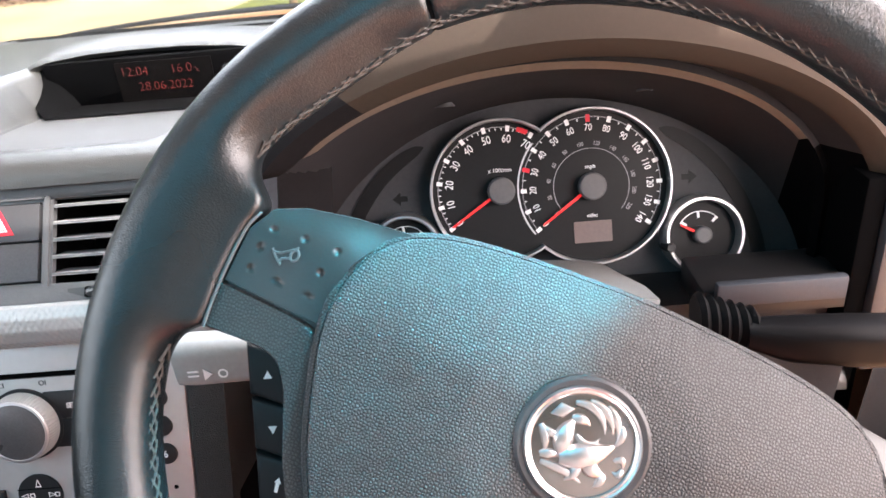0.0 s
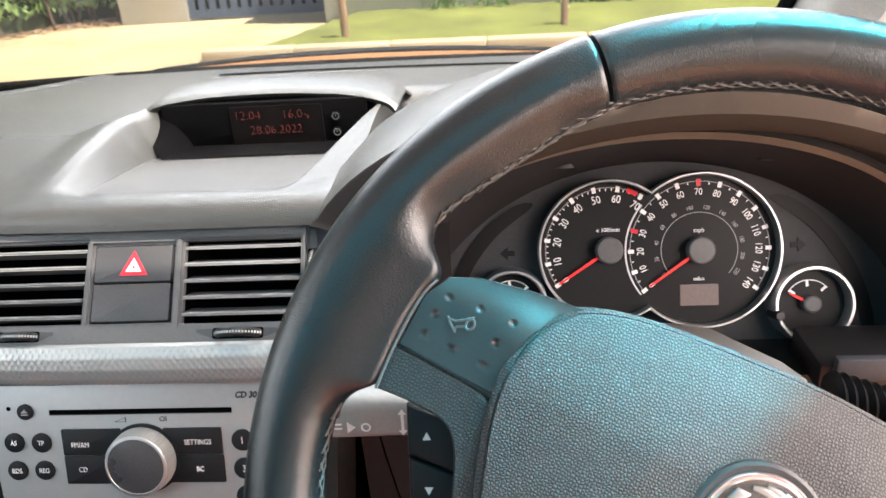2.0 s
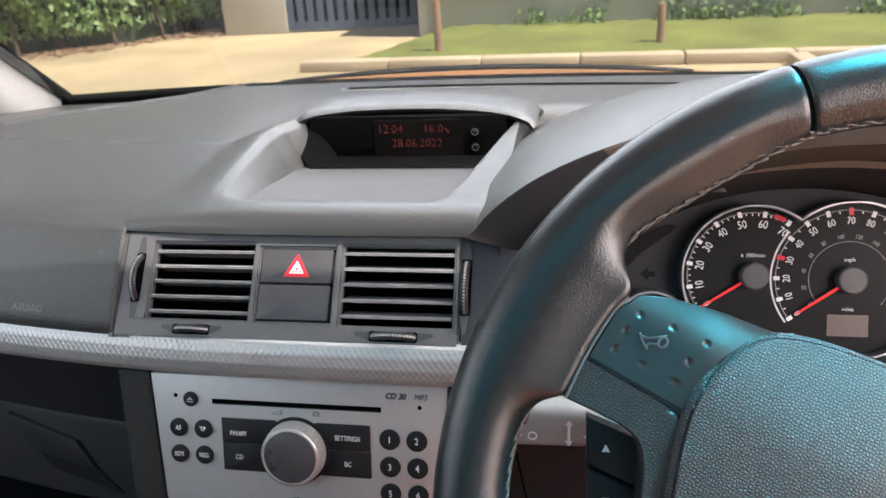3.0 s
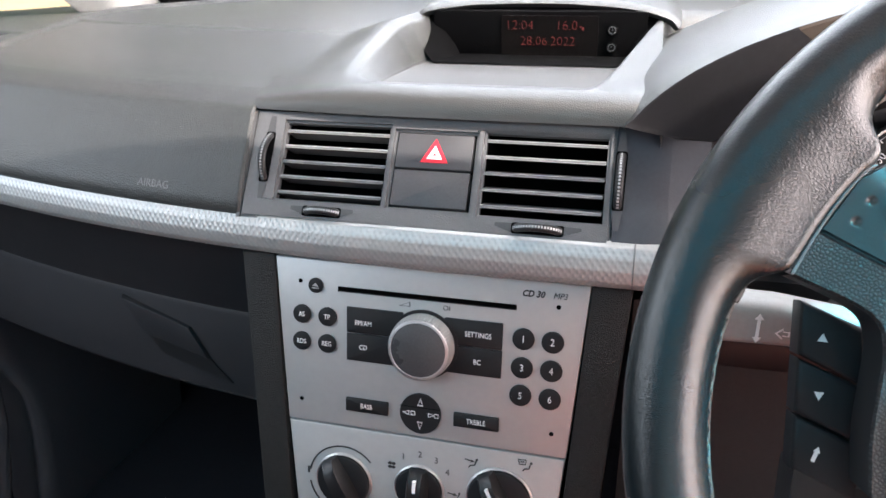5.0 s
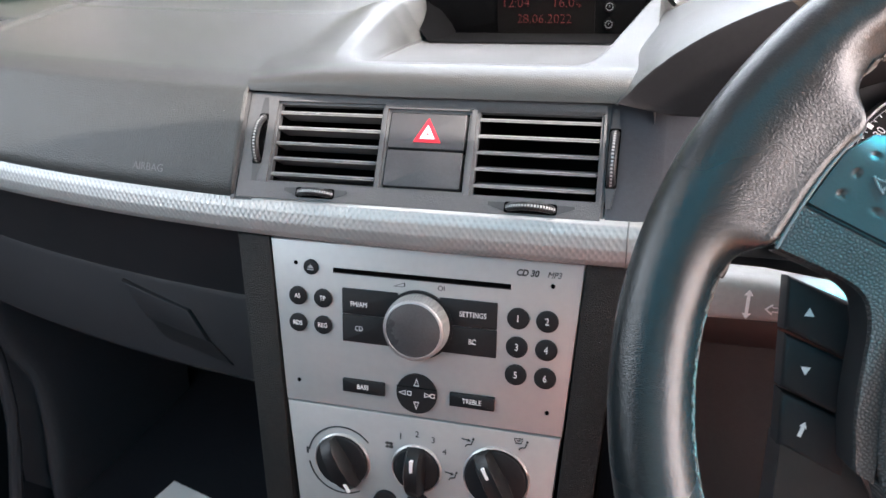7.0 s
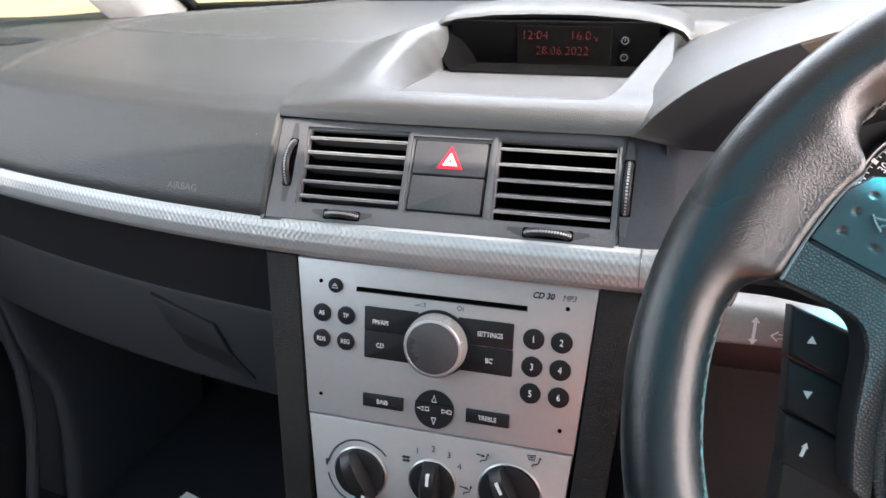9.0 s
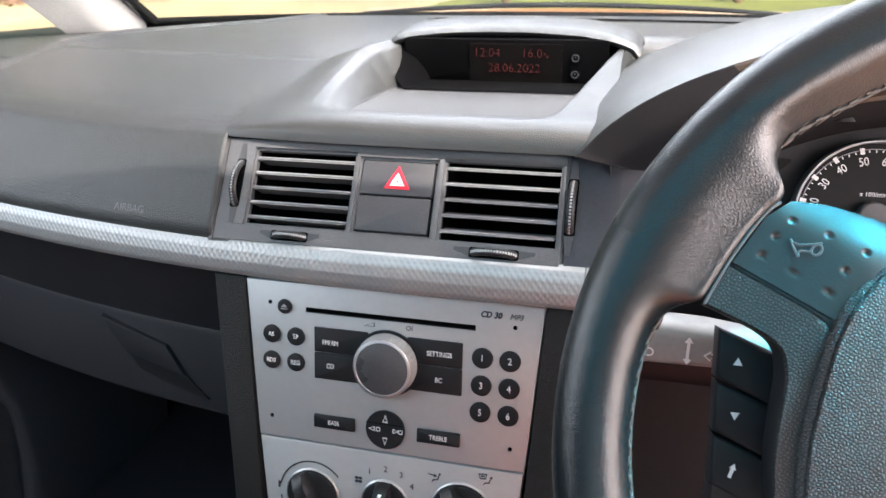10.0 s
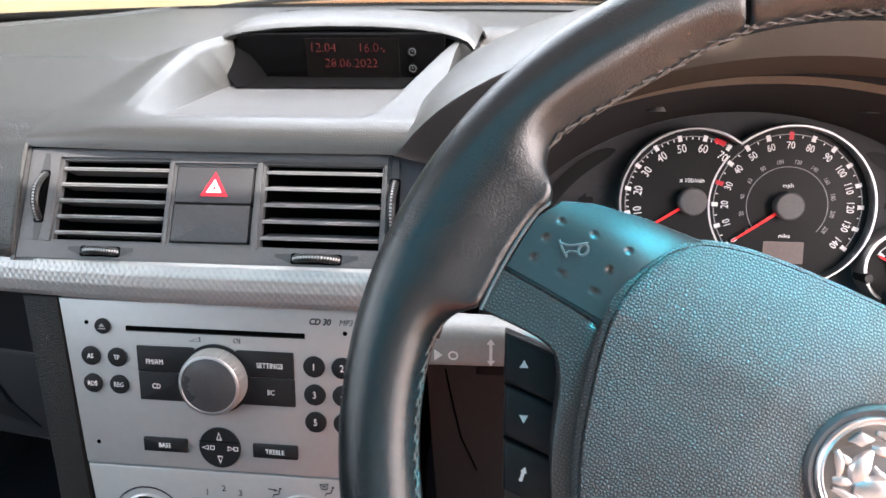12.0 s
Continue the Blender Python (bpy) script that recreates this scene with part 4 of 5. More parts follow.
    bmesh.ops.holes_fill(own, edges=[e for e in own.edges if e.is_boundary])
    part("grip", merge(own, m), M_DARK, d, "raised thumb grip", angle=50)
    my = r * mark_at
    part("pointer", box(-0.0011, my - 0.0042, 0.0110, 0.0011, my + 0.0042, 0.0136 if abs(mark_at) < 0.6 else 0.0122, 0, m), M_WHITE, d)
    return d


def arc_on_plate(cx, cy, r, a0, a1, w):
    return arc_line(cx, cy, r, a0, a1, w, -0.0003, 40)


dial(-0.0557, -0.1590, 0.0195, 30, -0.78)
part("scale_arc", arc_on_plate(-0.0557, -0.1590, 0.0258, 40, 170, 0.0010), M_INK, heater)
part("scale_arc", arc_on_plate(-0.0557, -0.1590, 0.0258, 190, 300, 0.0010), M_INK, heater)
dial(-0.0005, -0.1560, 0.0167, 0, 0.5)
dial(0.0553, -0.1535, 0.0215, 28, 0.5)
for t, x, y in (("1", -0.0122, -0.1335), ("2", -0.0003, -0.1302), ("3", 0.0112, -0.1328), ("4", 0.0192, -0.1402)):
    part("lettering", lettering(t, 0.0062, move(x, y, 0.0)), M_INK, heater)
bm = bmesh.new()
for a in range(4):
    x, y = radial(-0.0205, -0.1412, 0.0019, 45 + 90 * a)
    slab(circle(x, y, 0.0015, 12, 0.0011), -0.0003, 0.0, 0, m=None, bm=bm)
part("fan_symbol", bm, M_INK, heater)
def seated_figure(cx, cy, arrows):
    """Airflow mark: a bent seat line with arrow strokes, or with a windscreen over it."""
    own_ = bmesh.new()
    tube([(cx + 0.0035, cy + 0.0012, 0), (cx + 0.0028, cy - 0.0014, 0), (cx - 0.0004, cy - 0.0020, 0), (cx - 0.0012, cy - 0.0036, 0)], 0.00045, 5, own_)
    slab(circle(cx + 0.0040, cy + 0.0026, 0.0008, 8), -0.0003, 0.0003, 0, bm=own_)
    if arrows:
        tube([(cx - 0.0042, cy + 0.0020, 0), (cx + 0.0012, cy + 0.0012, 0)], 0.0004, 5, own_)
        slab([(cx + 0.0002, cy + 0.0024), (cx + 0.0022, cy + 0.0010), (cx - 0.0002, cy + 0.0003)][::-1], -0.0003, 0.0003, 0, bm=own_)
    else:
        tube([(cx - 0.0048, cy + 0.0042, 0), (cx + 0.0008, cy + 0.0046, 0), (cx + 0.0002, cy + 0.0012, 0), (cx - 0.0036, cy + 0.0010, 0)], 0.0004, 5, own_, True)
        tube([(cx - 0.0030, cy + 0.0028, 0), (cx - 0.0006, cy + 0.0030, 0)], 0.0004, 5, own_)
    return part("airflow_symbol", own_, M_INK, heater)


seated_figure(0.0350, -0.1300, True)
seated_figure(0.0712, -0.1265, False)
seated_figure(0.0240, -0.1570, True)
for x, y in ((-0.0230, -0.1855), (0.0010, -0.1835)):
    cap = key(circle(x, y, 0.0088, 32), "", 0, None, heater, proud=0.003)
    bm = bmesh.new()
    if x < -0.01:
        for a in range(6):
            tube([(x, y + 0.001, 0.0031), (*radial(x, y + 0.001, 0.0030, 60 * a + 30), 0.0031)], 0.0004, 5, bm)
    else:
        tube([(x - 0.0030, y - 0.0008, 0.0031), (x - 0.0022, y + 0.0022, 0.0031), (x + 0.0022, y + 0.0022, 0.0031), (x + 0.0030, y - 0.0008, 0.0031)], 0.0004, 5, bm, True)
    part("symbol", bm, M_WHITE, cap)
part("temperature_mark", box(-0.0832, -0.1575, -0.0006, -0.0818, -0.1525, 0.0), M_INK, heater)

# cheeks of the centre stack
stack = thing("centre_stack", "grained black surround of the centre console", "console", at=RAD)
for s in (-1, 1):
    x_top, x_bot = 0.1056 * s, (0.090 if s > 0 else 0.0905) * s
    o_top, o_bot = (0.1300 * s, 0.112 * s)
    part("side_cheek", slab([(x_bot, -0.27), (o_bot, -0.27), (o_top, 0.0010), (x_top, 0.0010)] if s > 0 else [(o_bot, -0.27), (x_bot, -0.27), (x_top, 0.0010), (o_top, 0.0010)], -0.06, 0.001, 0.002), M_CHEEK, stack, "grained black cheek")
part("core", slab([(-0.11, -0.6), (0.11, -0.6), (0.125, -0.01), (-0.125, -0.01)], -0.12, -0.0125), M_VOID, stack)

# ---- glove box and the lower dash ----
glove = thing("glove_box", "dark plastic glove box with a recessed pull handle", "glove box")
rows = []
for i in range(41):
    x = -0.72 + (0.72 - 0.131) * i / 40
    d = sweep_back(x)
    lo = 0.786
    rows.append([(x, 0.606 + d, 0.952), (x, 0.612 + d, 0.944), (x, 0.634 + d, 0.876), (x, 0.636 + d, 0.870), (x, 0.634 + d, 0.866), (x, 0.627 + d, lo + 0.006), (x, 0.631 + d, lo), (x, 0.70 + d, lo - 0.01)])
lid = part("lid", loft(rows), M_PANEL, glove, "dull charcoal lid")
d = sweep_back(-0.240)
hx = frame_of((-0.244, 0.6309 + d, 0.835), (0, 0.095, 1), (1, -0.149, 0))
# a flat dark plate paints the shaded hollow below the flap
recess = part("pull_shade", slab([(-0.0480, 0.0290), (-0.0120, -0.0195), (0.0600, -0.0330), (0.0400, -0.0150), (0.0230, 0.0125)], -0.003, 0.0004), M_DARK, glove, "dark plate painted as the shade below the flap")
recess.matrix_local = hx
pull = part("pull", slab([(-0.0470, 0.0282), (-0.0235, -0.0030), (0.0390, -0.0135), (0.0225, 0.0130)], 0.0002, 0.0032, 0.0016), M_PANEL, glove, "flat pull flap")
pull.matrix_local = hx
part("end_edge", tube([(-0.1335, 0.6115 + sweep_back(-0.1335), 0.944), (-0.1335, 0.6335 + sweep_back(-0.1335), 0.876), (-0.1335, 0.6335 + sweep_back(-0.1335), 0.866), (-0.1335, 0.6265 + sweep_back(-0.1335), 0.79)], 0.0022, 8), M_PANEL, glove)

# driver's lower dash
lower = thing("driver_lower_dash", "dull brown-grey panel below the steering column", "dashboard")
part("knee_panel", loft([[(x, 0.629, 0.926), (x, 0.632, 0.90), (x, 0.640, 0.82), (x, 0.66, 0.70), (x, 0.75, 0.62)] for x in (0.131, 0.30, 0.535)]), M_KNEE, lower)
part("panel_seam", tube([(0.144, 0.6336, 0.883), (0.147, 0.636, 0.858), (0.153, 0.640, 0.817), (0.164, 0.6466, 0.779)], 0.0007, 6), M_VOID, lower)
part("side_panel", loft([[(x, 0.640, 1.02), (x, 0.640, 0.93), (x, 0.645, 0.85), (x, 0.66, 0.70), (x, 0.75, 0.62)] for x in (0.562, 0.62, 0.74)]), M_KNEE, lower)
part("pillar_panel", box(0.527, 0.606, 0.880, 0.548, 0.66, 1.018, 0.003), M_SWITCH, lower)
# a black box fills the gap to paint its deep shade
part("pillar_shade", box(0.514, 0.612, 0.880, 0.5265, 0.66, 1.012, 0.002), M_VOID, lower, "black filler for the shade beside the panel")
part("switch_panel", slab(rect(0.006, -0.08, 0.10, 0.05, 0.006), 0, 0.004, 0.002, m=frame_of((0.572, 0.640, 0.945), (0, 0, 1))), M_PLASTIC, lower)
part("fuse_flap", slab(rect(0.0, 0.0, 0.09, 0.055, 0.003), 0, 0.003, 0.001, m=frame_of((0.600, 0.648, 0.795), (0, 0.1, 1))), M_KNEE, lower)
cols = []
for x, k in ((0.1126, 0.0), (0.130, 0.0), (0.139, 0.001), (0.145, 0.0035), (0.168, 0.0165), (0.185, 0.026), (0.200, 0.036)):
    cols.append([(x, 0.6505 + k, 1.0375), (x, 0.641 + k, 1.026), (x, 0.620 + k, 0.999), (x + 0.002, 0.603 + k, 0.979), (x + 0.004, 0.606 + k, 0.950)])
# the panel darkens in steps to paint in the shade beside the hood
part("return_face", loft(cols[:4]), M_RETURN, lower, angle=20)
part("return_side", loft(cols[3:5]), M_RETURN, lower, angle=60)
part("return_inside", loft(cols[4:]), M_LEG, lower, "inner end of the return panel, blackened for shade")
part("left_seam", box(0.182, 0.672, 0.94, 0.186, 0.676, 1.034), M_VOID, lower)

# ---- steering column and its stalks ----
column = thing("steering_column", "charcoal steering column shroud", "steering column", at=WHL @ pose(0, 0, 0, 0, 0, 27.5))
rows = []
for z, rx, ry, cy in ((-0.045, 0.045, 0.040, 0.0), (-0.055, 0.056, 0.048, 0.0), (-0.11, 0.062, 0.054, 0.004), (-0.19, 0.066, 0.060, 0.010), (-0.26, 0.070, 0.064, 0.016)):
    rows.append([(x, y + cy, z) for x, y in rect(-rx * 0.8, -ry * 0.35, rx * 0.8, ry * 0.62, 0.014, 5)])
part("shroud", loft(rows, True), M_PLASTIC, column, "charcoal shroud")
rows = []
for k in range(9):
    a = math.pi * (0.33 + 0.67 * k / 8)
    rows.append([(0.006 + rx * math.cos(a), y0 + ry * math.sin(a) ** 0.7, z) for z, rx, ry, y0 in ((-0.050, 0.070, 0.040, 0.0), (-0.054, 0.078, 0.048, 0.0), (-0.09, 0.082, 0.054, 0.0), (-0.16, 0.086, 0.056, 0.004), (-0.22, 0.088, 0.056, 0.010))])
thicken(part("upper_shroud", loft(rows), M_SHROUD, column, "pale grey upper shroud"), 0.003)
part("hub_boss", lathe([(0.035, -0.05), (0.035, -0.01), (0.0, -0.005)], 32), M_DARK, column)


def bar(rows_):
    own = loft(rows_, True)
    bmesh.ops.holes_fill(own, edges=[e for e in own.edges if e.is_boundary])
    return own


def paddle(stations, r=0.35):
    out = []
    for x, y, z, hw, hh in stations:
        k = min(hw, hh) * r * 2
        out.append([(x, y + a, z + b) for a, b in rect(-hw, -hh, hw, hh, k * 0.9, 3)])
    return bar(out)


left_stalk = thing("indicator_stalk", "indicator stalk painted lit grey, with white symbols", "stalk")
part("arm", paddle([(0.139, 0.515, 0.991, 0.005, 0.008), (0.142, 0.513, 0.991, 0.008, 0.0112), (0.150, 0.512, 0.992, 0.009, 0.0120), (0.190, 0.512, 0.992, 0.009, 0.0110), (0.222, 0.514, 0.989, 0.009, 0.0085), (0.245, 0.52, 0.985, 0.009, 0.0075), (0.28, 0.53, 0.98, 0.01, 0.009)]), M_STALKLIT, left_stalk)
SL = frame_of((0, 0.5027, 0.990), (0, 0.05, 1))
def symbol(bm_, m, parent):
    part("symbol", merge(bm_, m), M_WHITE, parent, "white symbol")


symbol(slab([(0.1565, -0.0040), (0.1605, -0.0010), (0.1565, 0.0020)], 0, 0.0003, 0), SL, left_stalk)
symbol(lathe([(0.0016, 0), (0.0016, 0.0003), (0.0024, 0.0003), (0.0024, 0)], 20, move(0.1655, -0.001, 0)), SL, left_stalk)
symbol(slab([(0.1825, -0.003), (0.1825, 0.006), (0.1813, 0.006), (0.1832, 0.0088), (0.1851, 0.006), (0.1839, 0.006), (0.1839, -0.003), (0.1851, -0.003), (0.1832, -0.0058), (0.1813, -0.003)][::-1], 0, 0.0003, 0), SL, left_stalk)
for s, cx in ((-1, 0.1935), (1, 0.2010)):
    symbol(ring_outline(bmesh.new(), [(cx - s * 0.003, 0.0012), (cx, 0.0012), (cx, 0.0028), (cx + s * 0.0032, 0.0), (cx, -0.0028), (cx, -0.0012), (cx - s * 0.003, -0.0012)], 0.28, 0, 0.0003), SL, left_stalk)
for y in (-0.0016, 0.0008):
    symbol(box(0.1490, y - 0.0004, 0, 0.1540, y + 0.0004, 0.0003), SL, left_stalk)

right_stalk = thing("wiper_stalk", "black wiper stalk with a ribbed rubber boot", "stalk")
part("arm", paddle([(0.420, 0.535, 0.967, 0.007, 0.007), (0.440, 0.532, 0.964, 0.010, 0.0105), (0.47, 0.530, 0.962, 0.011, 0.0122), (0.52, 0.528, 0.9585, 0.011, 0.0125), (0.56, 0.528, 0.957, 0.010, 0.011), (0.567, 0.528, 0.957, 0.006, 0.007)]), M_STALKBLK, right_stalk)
rows = []
for k in range(13):
    x = 0.396 + 0.032 * k / 12
    r = 0.0112 - 0.0020 * k / 12 + (0.0016 if k % 2 else -0.0010)
    rows.append([(x, 0.540 + r * math.cos(t), 0.976 - 0.010 * k / 12 + r * 1.1 * math.sin(t)) for t in [2 * math.pi * i / 20 for i in range(20)]])
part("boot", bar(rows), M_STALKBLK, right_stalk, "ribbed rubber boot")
SR = frame_of((0, 0.5168, 0.9565), (0, 0.05, 1))
for x in (0.492, 0.502):
    part("symbol", merge(ring_outline(bmesh.new(), [(x - 0.003, 0.0075), (x + 0.003, 0.0075), (x + 0.0024, 0.0100), (x - 0.0024, 0.0100)], 0.3, 0, 0.0003), SR), M_GREYMARK, right_stalk)
part("symbol", merge(ring_outline(bmesh.new(), [(0.514, -0.003), (0.521, -0.003), (0.525, 0.004), (0.510, 0.004)], 0.2, 0, 0.0003), SR), M_WHITE, right_stalk)

# ---- steering wheel, turned a little to the right ----
wheel = thing("steering_wheel", "dark leather steering wheel with a round chrome badge", "steering wheel", at=WHL)


FLARE = [(133, 0.1632), (138, 0.1618), (145, 0.1595), (152, 0.1593), (157, 0.1610), (161, 0.1624), (163.3, 0.1616), (164.8, 0.1594), (166.0, 0.1560), (166.9, 0.1518), (167.8, 0.1480), (169.5, 0.1470), (171.3, 0.1480), (175.4, 0.1482), (180, 0.1482), (184, 0.1483), (187.2, 0.1490), (188.2, 0.1512), (189.1, 0.1550), (190.2, 0.1582), (191.8, 0.1606), (194.0, 0.1622), (200, 0.1630)]


def rim_inner(deg):
    """Inner radius of the rim, which flares into the two side spokes, and how much it is flared there."""
    d = deg % 360
    d = d if 90 <= d <= 270 else (180 - d) % 360
    r = sum(along(FLARE, d + e) for e in (-0.6, -0.3, 0.0, 0.3, 0.6)) / 5
    return r - 0.0006 * (1 - smooth(4.0, 18.0, abs(d - 232))), smooth(0.1614, 0.1490, r) if 161.5 < d < 197 and r < 0.1614 else 0.0, d


def rim_ring(deg, k=1.0):
    r_out = 0.1945
    r_in, w, side = rim_inner(deg)
    # a flat for the thumb above the spoke
    thumb = smooth(134, 142, side) * (1 - smooth(158, 168, side))
    c, b = 0.1783, 0.0165 * k
    t = radians(deg)
    out = []
    for i in range(36):
        p = 2 * math.pi * i / 36
        u, v_ = math.cos(p), math.sin(p)
        if u >= 0:
            rr = (r_out - c) * k * u ** 0.9
            zz = b * math.copysign(abs(v_) ** 0.92, v_)
        else:
            rr = (r_in - c) * k * (-u) ** 0.9
            plain = b * abs(v_) ** 0.92 - (0.0022 * -u * v_ if v_ > 0 else 0.0)
            if v_ > 0:
                chamfer = b * min(1.0, 1.02 - 0.86 * max(0.0, ((-u) ** 0.9 - 0.30) / 0.66)) * min(1.0, v_ * 3.0) ** 0.5
                plain += (chamfer - plain) * thumb
            # where it flares, the front runs down in a long hollow to the spoke
            q = (-u) ** 0.9
            tail = (b - (b - 0.0088 * k) * smooth(0.0, 1.1, q)) * min(1.0, abs(v_) * 3.2) ** 0.5
            zz = math.copysign(plain + (tail - plain) * w, v_)
        out.append(((c + rr) * math.cos(t), (c + rr) * math.sin(t), zz))
    return out


def rim_piece(a0, a1, n):
    rows = [rim_ring(a0 + 0.25, 0.94), rim_ring(a0 + 0.4, 0.985), rim_ring(a0 + 1.0)]
    rows += [rim_ring(a0 + 1.0 + (a1 - a0 - 2.0) * i / n) for i in range(1, n)]
    rows += [rim_ring(a1 - 1.0), rim_ring(a1 - 0.4, 0.985), rim_ring(a1 - 0.25, 0.94)]
    return bar(rows)


part("rim_top", rim_piece(46.5, 133.5, 90), M_LEATHER, wheel, "dark leather rim", angle=60)
part("rim_grip", rim_piece(133.5, 236, 300), M_LEATHER, wheel, angle=60)
part("rim_grip", rim_piece(-56, 46.5, 300), M_LEATHER, wheel, angle=60)
part("rim_bottom", rim_piece(236, 304, 60), M_LEATHER, wheel, angle=60)
rows = [rim_ring(d, 0.955) for d in [1.0 * i for i in range(361)]]
part("rim_core", loft(rows, True), M_VOID, wheel)

# crossed stitches along the rim's inner side
bm = bmesh.new()
for i in range(150):
    deg = 360 * i / 150
    r_in, flared, side = rim_inner(deg)
    if flared > 0.05:
        continue
    half = (0.1945 - r_in) / 2
    t = radians(deg)
    for s in (-1, 1):
        pts = []
        flat = smooth(134, 142, side) * (1 - smooth(158, 168, side))
        for k in (-1.0, -0.6, -0.2, 0.2, 0.6, 1.0):
            a_ = t + s * k * 0.0056 / 0.165
            zz = 0.0036 + k * 0.0026 * (1 - 0.5 * flat) - 0.0016 * flat
            rr = r_in + half * (1 - math.sqrt(1 - (zz / 0.0165) ** 2)) + 0.0001 + 0.0006 * k * k
            on_flat = 0.1783 - (0.1783 - r_in) * min(0.99, 0.30 + 0.66 * (1.02 - zz / 0.0165) / 0.86)
            rr += flat * (on_flat - rr)
            pts.append((rr * math.cos(a_), rr * math.sin(a_), zz))
        tube(pts, 0.00066, 5, bm)
tagged(part("stitching", bm, M_THREAD, wheel, "raised crossed stitching"), kind="stuff")


def crown(x, y):
    """Height of the centre pad above the rim plane."""
    z = 0.0275 - 0.0085 * (x / 0.105) ** 2 - 0.006 * (max(0.0, -y - 0.012) / 0.07) ** 2
    # shallow dish round the badge
    r = math.hypot(x + 0.0055, y + 0.003)
    z -= 0.0056 * max(0.0, 1 - r / 0.0418)
    # the upper edge rolls over
    z -= 0.021 * max(0.0, (y - 0.004) / 0.050) ** 1.7
    return z


EDGE = [(0.0, 0.0520), (0.03, 0.0505), (0.06, 0.0482), (0.080, 0.0440), (0.094, 0.0365), (0.102, 0.0220), (0.1045, 0.0070), (0.1035, -0.0040), (0.1010, -0.0150), (0.0955, -0.0330), (0.0900, -0.0480), (0.078, -0.0700), (0.055, -0.0860), (0.0, -0.0920)]


def smooth_loop(pts, n=3):
    """Rounds a closed outline by cutting its corners."""
    for _ in range(n):
        out = []
        for i, p in enumerate(pts):
            q = pts[(i + 1) % len(pts)]
            out += [(p[0] * 0.75 + q[0] * 0.25, p[1] * 0.75 + q[1] * 0.25), (p[0] * 0.25 + q[0] * 0.75, p[1] * 0.25 + q[1] * 0.75)]
        pts = out
    return pts


outline = smooth_loop(EDGE + [(-x, y) for x, y in EDGE[-2:0:-1]], 2)
C0 = (0.0, -0.012)
rows = []
for k in [i / 60 for i in range(1, 61)]:
    rows.append([(C0[0] + (x - C0[0]) * k, C0[1] + (y - C0[1]) * k, crown(C0[0] + (x - C0[0]) * k, C0[1] + (y - C0[1]) * k)) for x, y in outline])
for k, dz in ((1.004, -0.0012), (1.006, -0.003), (1.004, -0.02)):
    rows.append([(C0[0] + (x - C0[0]) * k, C0[1] + (y - C0[1]) * k, crown(x, y) + dz) for x, y in outline])
own = loft(rows, True)
bmesh.ops.holes_fill(own, edges=[e for e in own.edges if e.is_boundary and all(v_.co.z > 0.015 for v_ in e.verts)])
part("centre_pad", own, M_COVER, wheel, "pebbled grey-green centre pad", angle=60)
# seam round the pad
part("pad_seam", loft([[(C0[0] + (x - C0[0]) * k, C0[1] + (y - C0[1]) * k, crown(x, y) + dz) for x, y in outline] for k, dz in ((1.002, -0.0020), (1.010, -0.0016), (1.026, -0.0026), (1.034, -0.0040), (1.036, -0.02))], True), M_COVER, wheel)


def spoke_height(x, y):
    """Height of the side spokes, which lean from the rim up to the pad."""
    t = smooth(0.105, 0.150, abs(x))
    z = 0.0150 - 0.0085 * t
    z -= 0.0075 * smooth(0.016, 0.042, y) ** 1.5
    return z


def skin(pts, height, z_low, rings=8, push=0.0, rim=0.0012):
    c = (sum(p[0] for p in pts) / len(pts), sum(p[1] for p in pts) / len(pts))
    rows_ = []
    for k in [i / rings for i in range(1, rings)] + [0.985]:
        rows_.append([(c[0] + (x - c[0]) * k, c[1] + (y - c[1]) * k, height(c[0] + (x - c[0]) * k, c[1] + (y - c[1]) * k) + push) for x, y in pts])
    rows_.append([(x, y, height(x, y) + push - rim) for x, y in pts])
    rows_.append([(x, y, z_low) for x, y in pts])
    own_ = loft(rows_, True)
    lid_ = [e for e in own_.edges if e.is_boundary and all(v_.co.z > z_low + 1e-6 for v_ in e.verts)]
    bmesh.ops.holes_fill(own_, edges=lid_)
    return own_


def densify(pts, n=6):
    out = []
    for i, p in enumerate(pts):
        q = pts[(i + 1) % len(pts)]
        out += [(p[0] + (q[0] - p[0]) * k / n, p[1] + (q[1] - p[1]) * k / n) for k in range(n)]
    return out


def rounded_line(pts, n=2):
    """Rounds an open line by cutting its corners."""
    for _ in range(n):
        out_ = [pts[0]]
        for p, q in zip(pts, pts[1:]):
            out_ += [(p[0] * 0.75 + q[0] * 0.25, p[1] * 0.75 + q[1] * 0.25), (p[0] * 0.25 + q[0] * 0.75, p[1] * 0.25 + q[1] * 0.75)]
        pts = out_ + [pts[-1]]
    return pts


def ribbon(a, b, height, z_low, n=6):
    """A raised skin between two lines, with rounded edges."""
    rows_ = [[(x, y, height(x, y) - 0.0022) for x, y in a]]
    for k in [0.05] + [i / n for i in range(1, n)] + [0.95]:
        rows_.append([(p[0] + (q[0] - p[0]) * k, p[1] + (q[1] - p[1]) * k, height(p[0] + (q[0] - p[0]) * k, p[1] + (q[1] - p[1]) * k)) for p, q in zip(a, b)])
    rows_ += [[(x, y, height(x, y) - 0.0012) for x, y in b], [(x, y, z_low) for x, y in b]]
    return loft(rows_)


def skirt(a, height, z_low):
    """The smooth side below a ribbon's edge."""
    return loft([[(x, y, z_low) for x, y in a], [(x, y, height(x, y) - 0.0022) for x, y in a]])


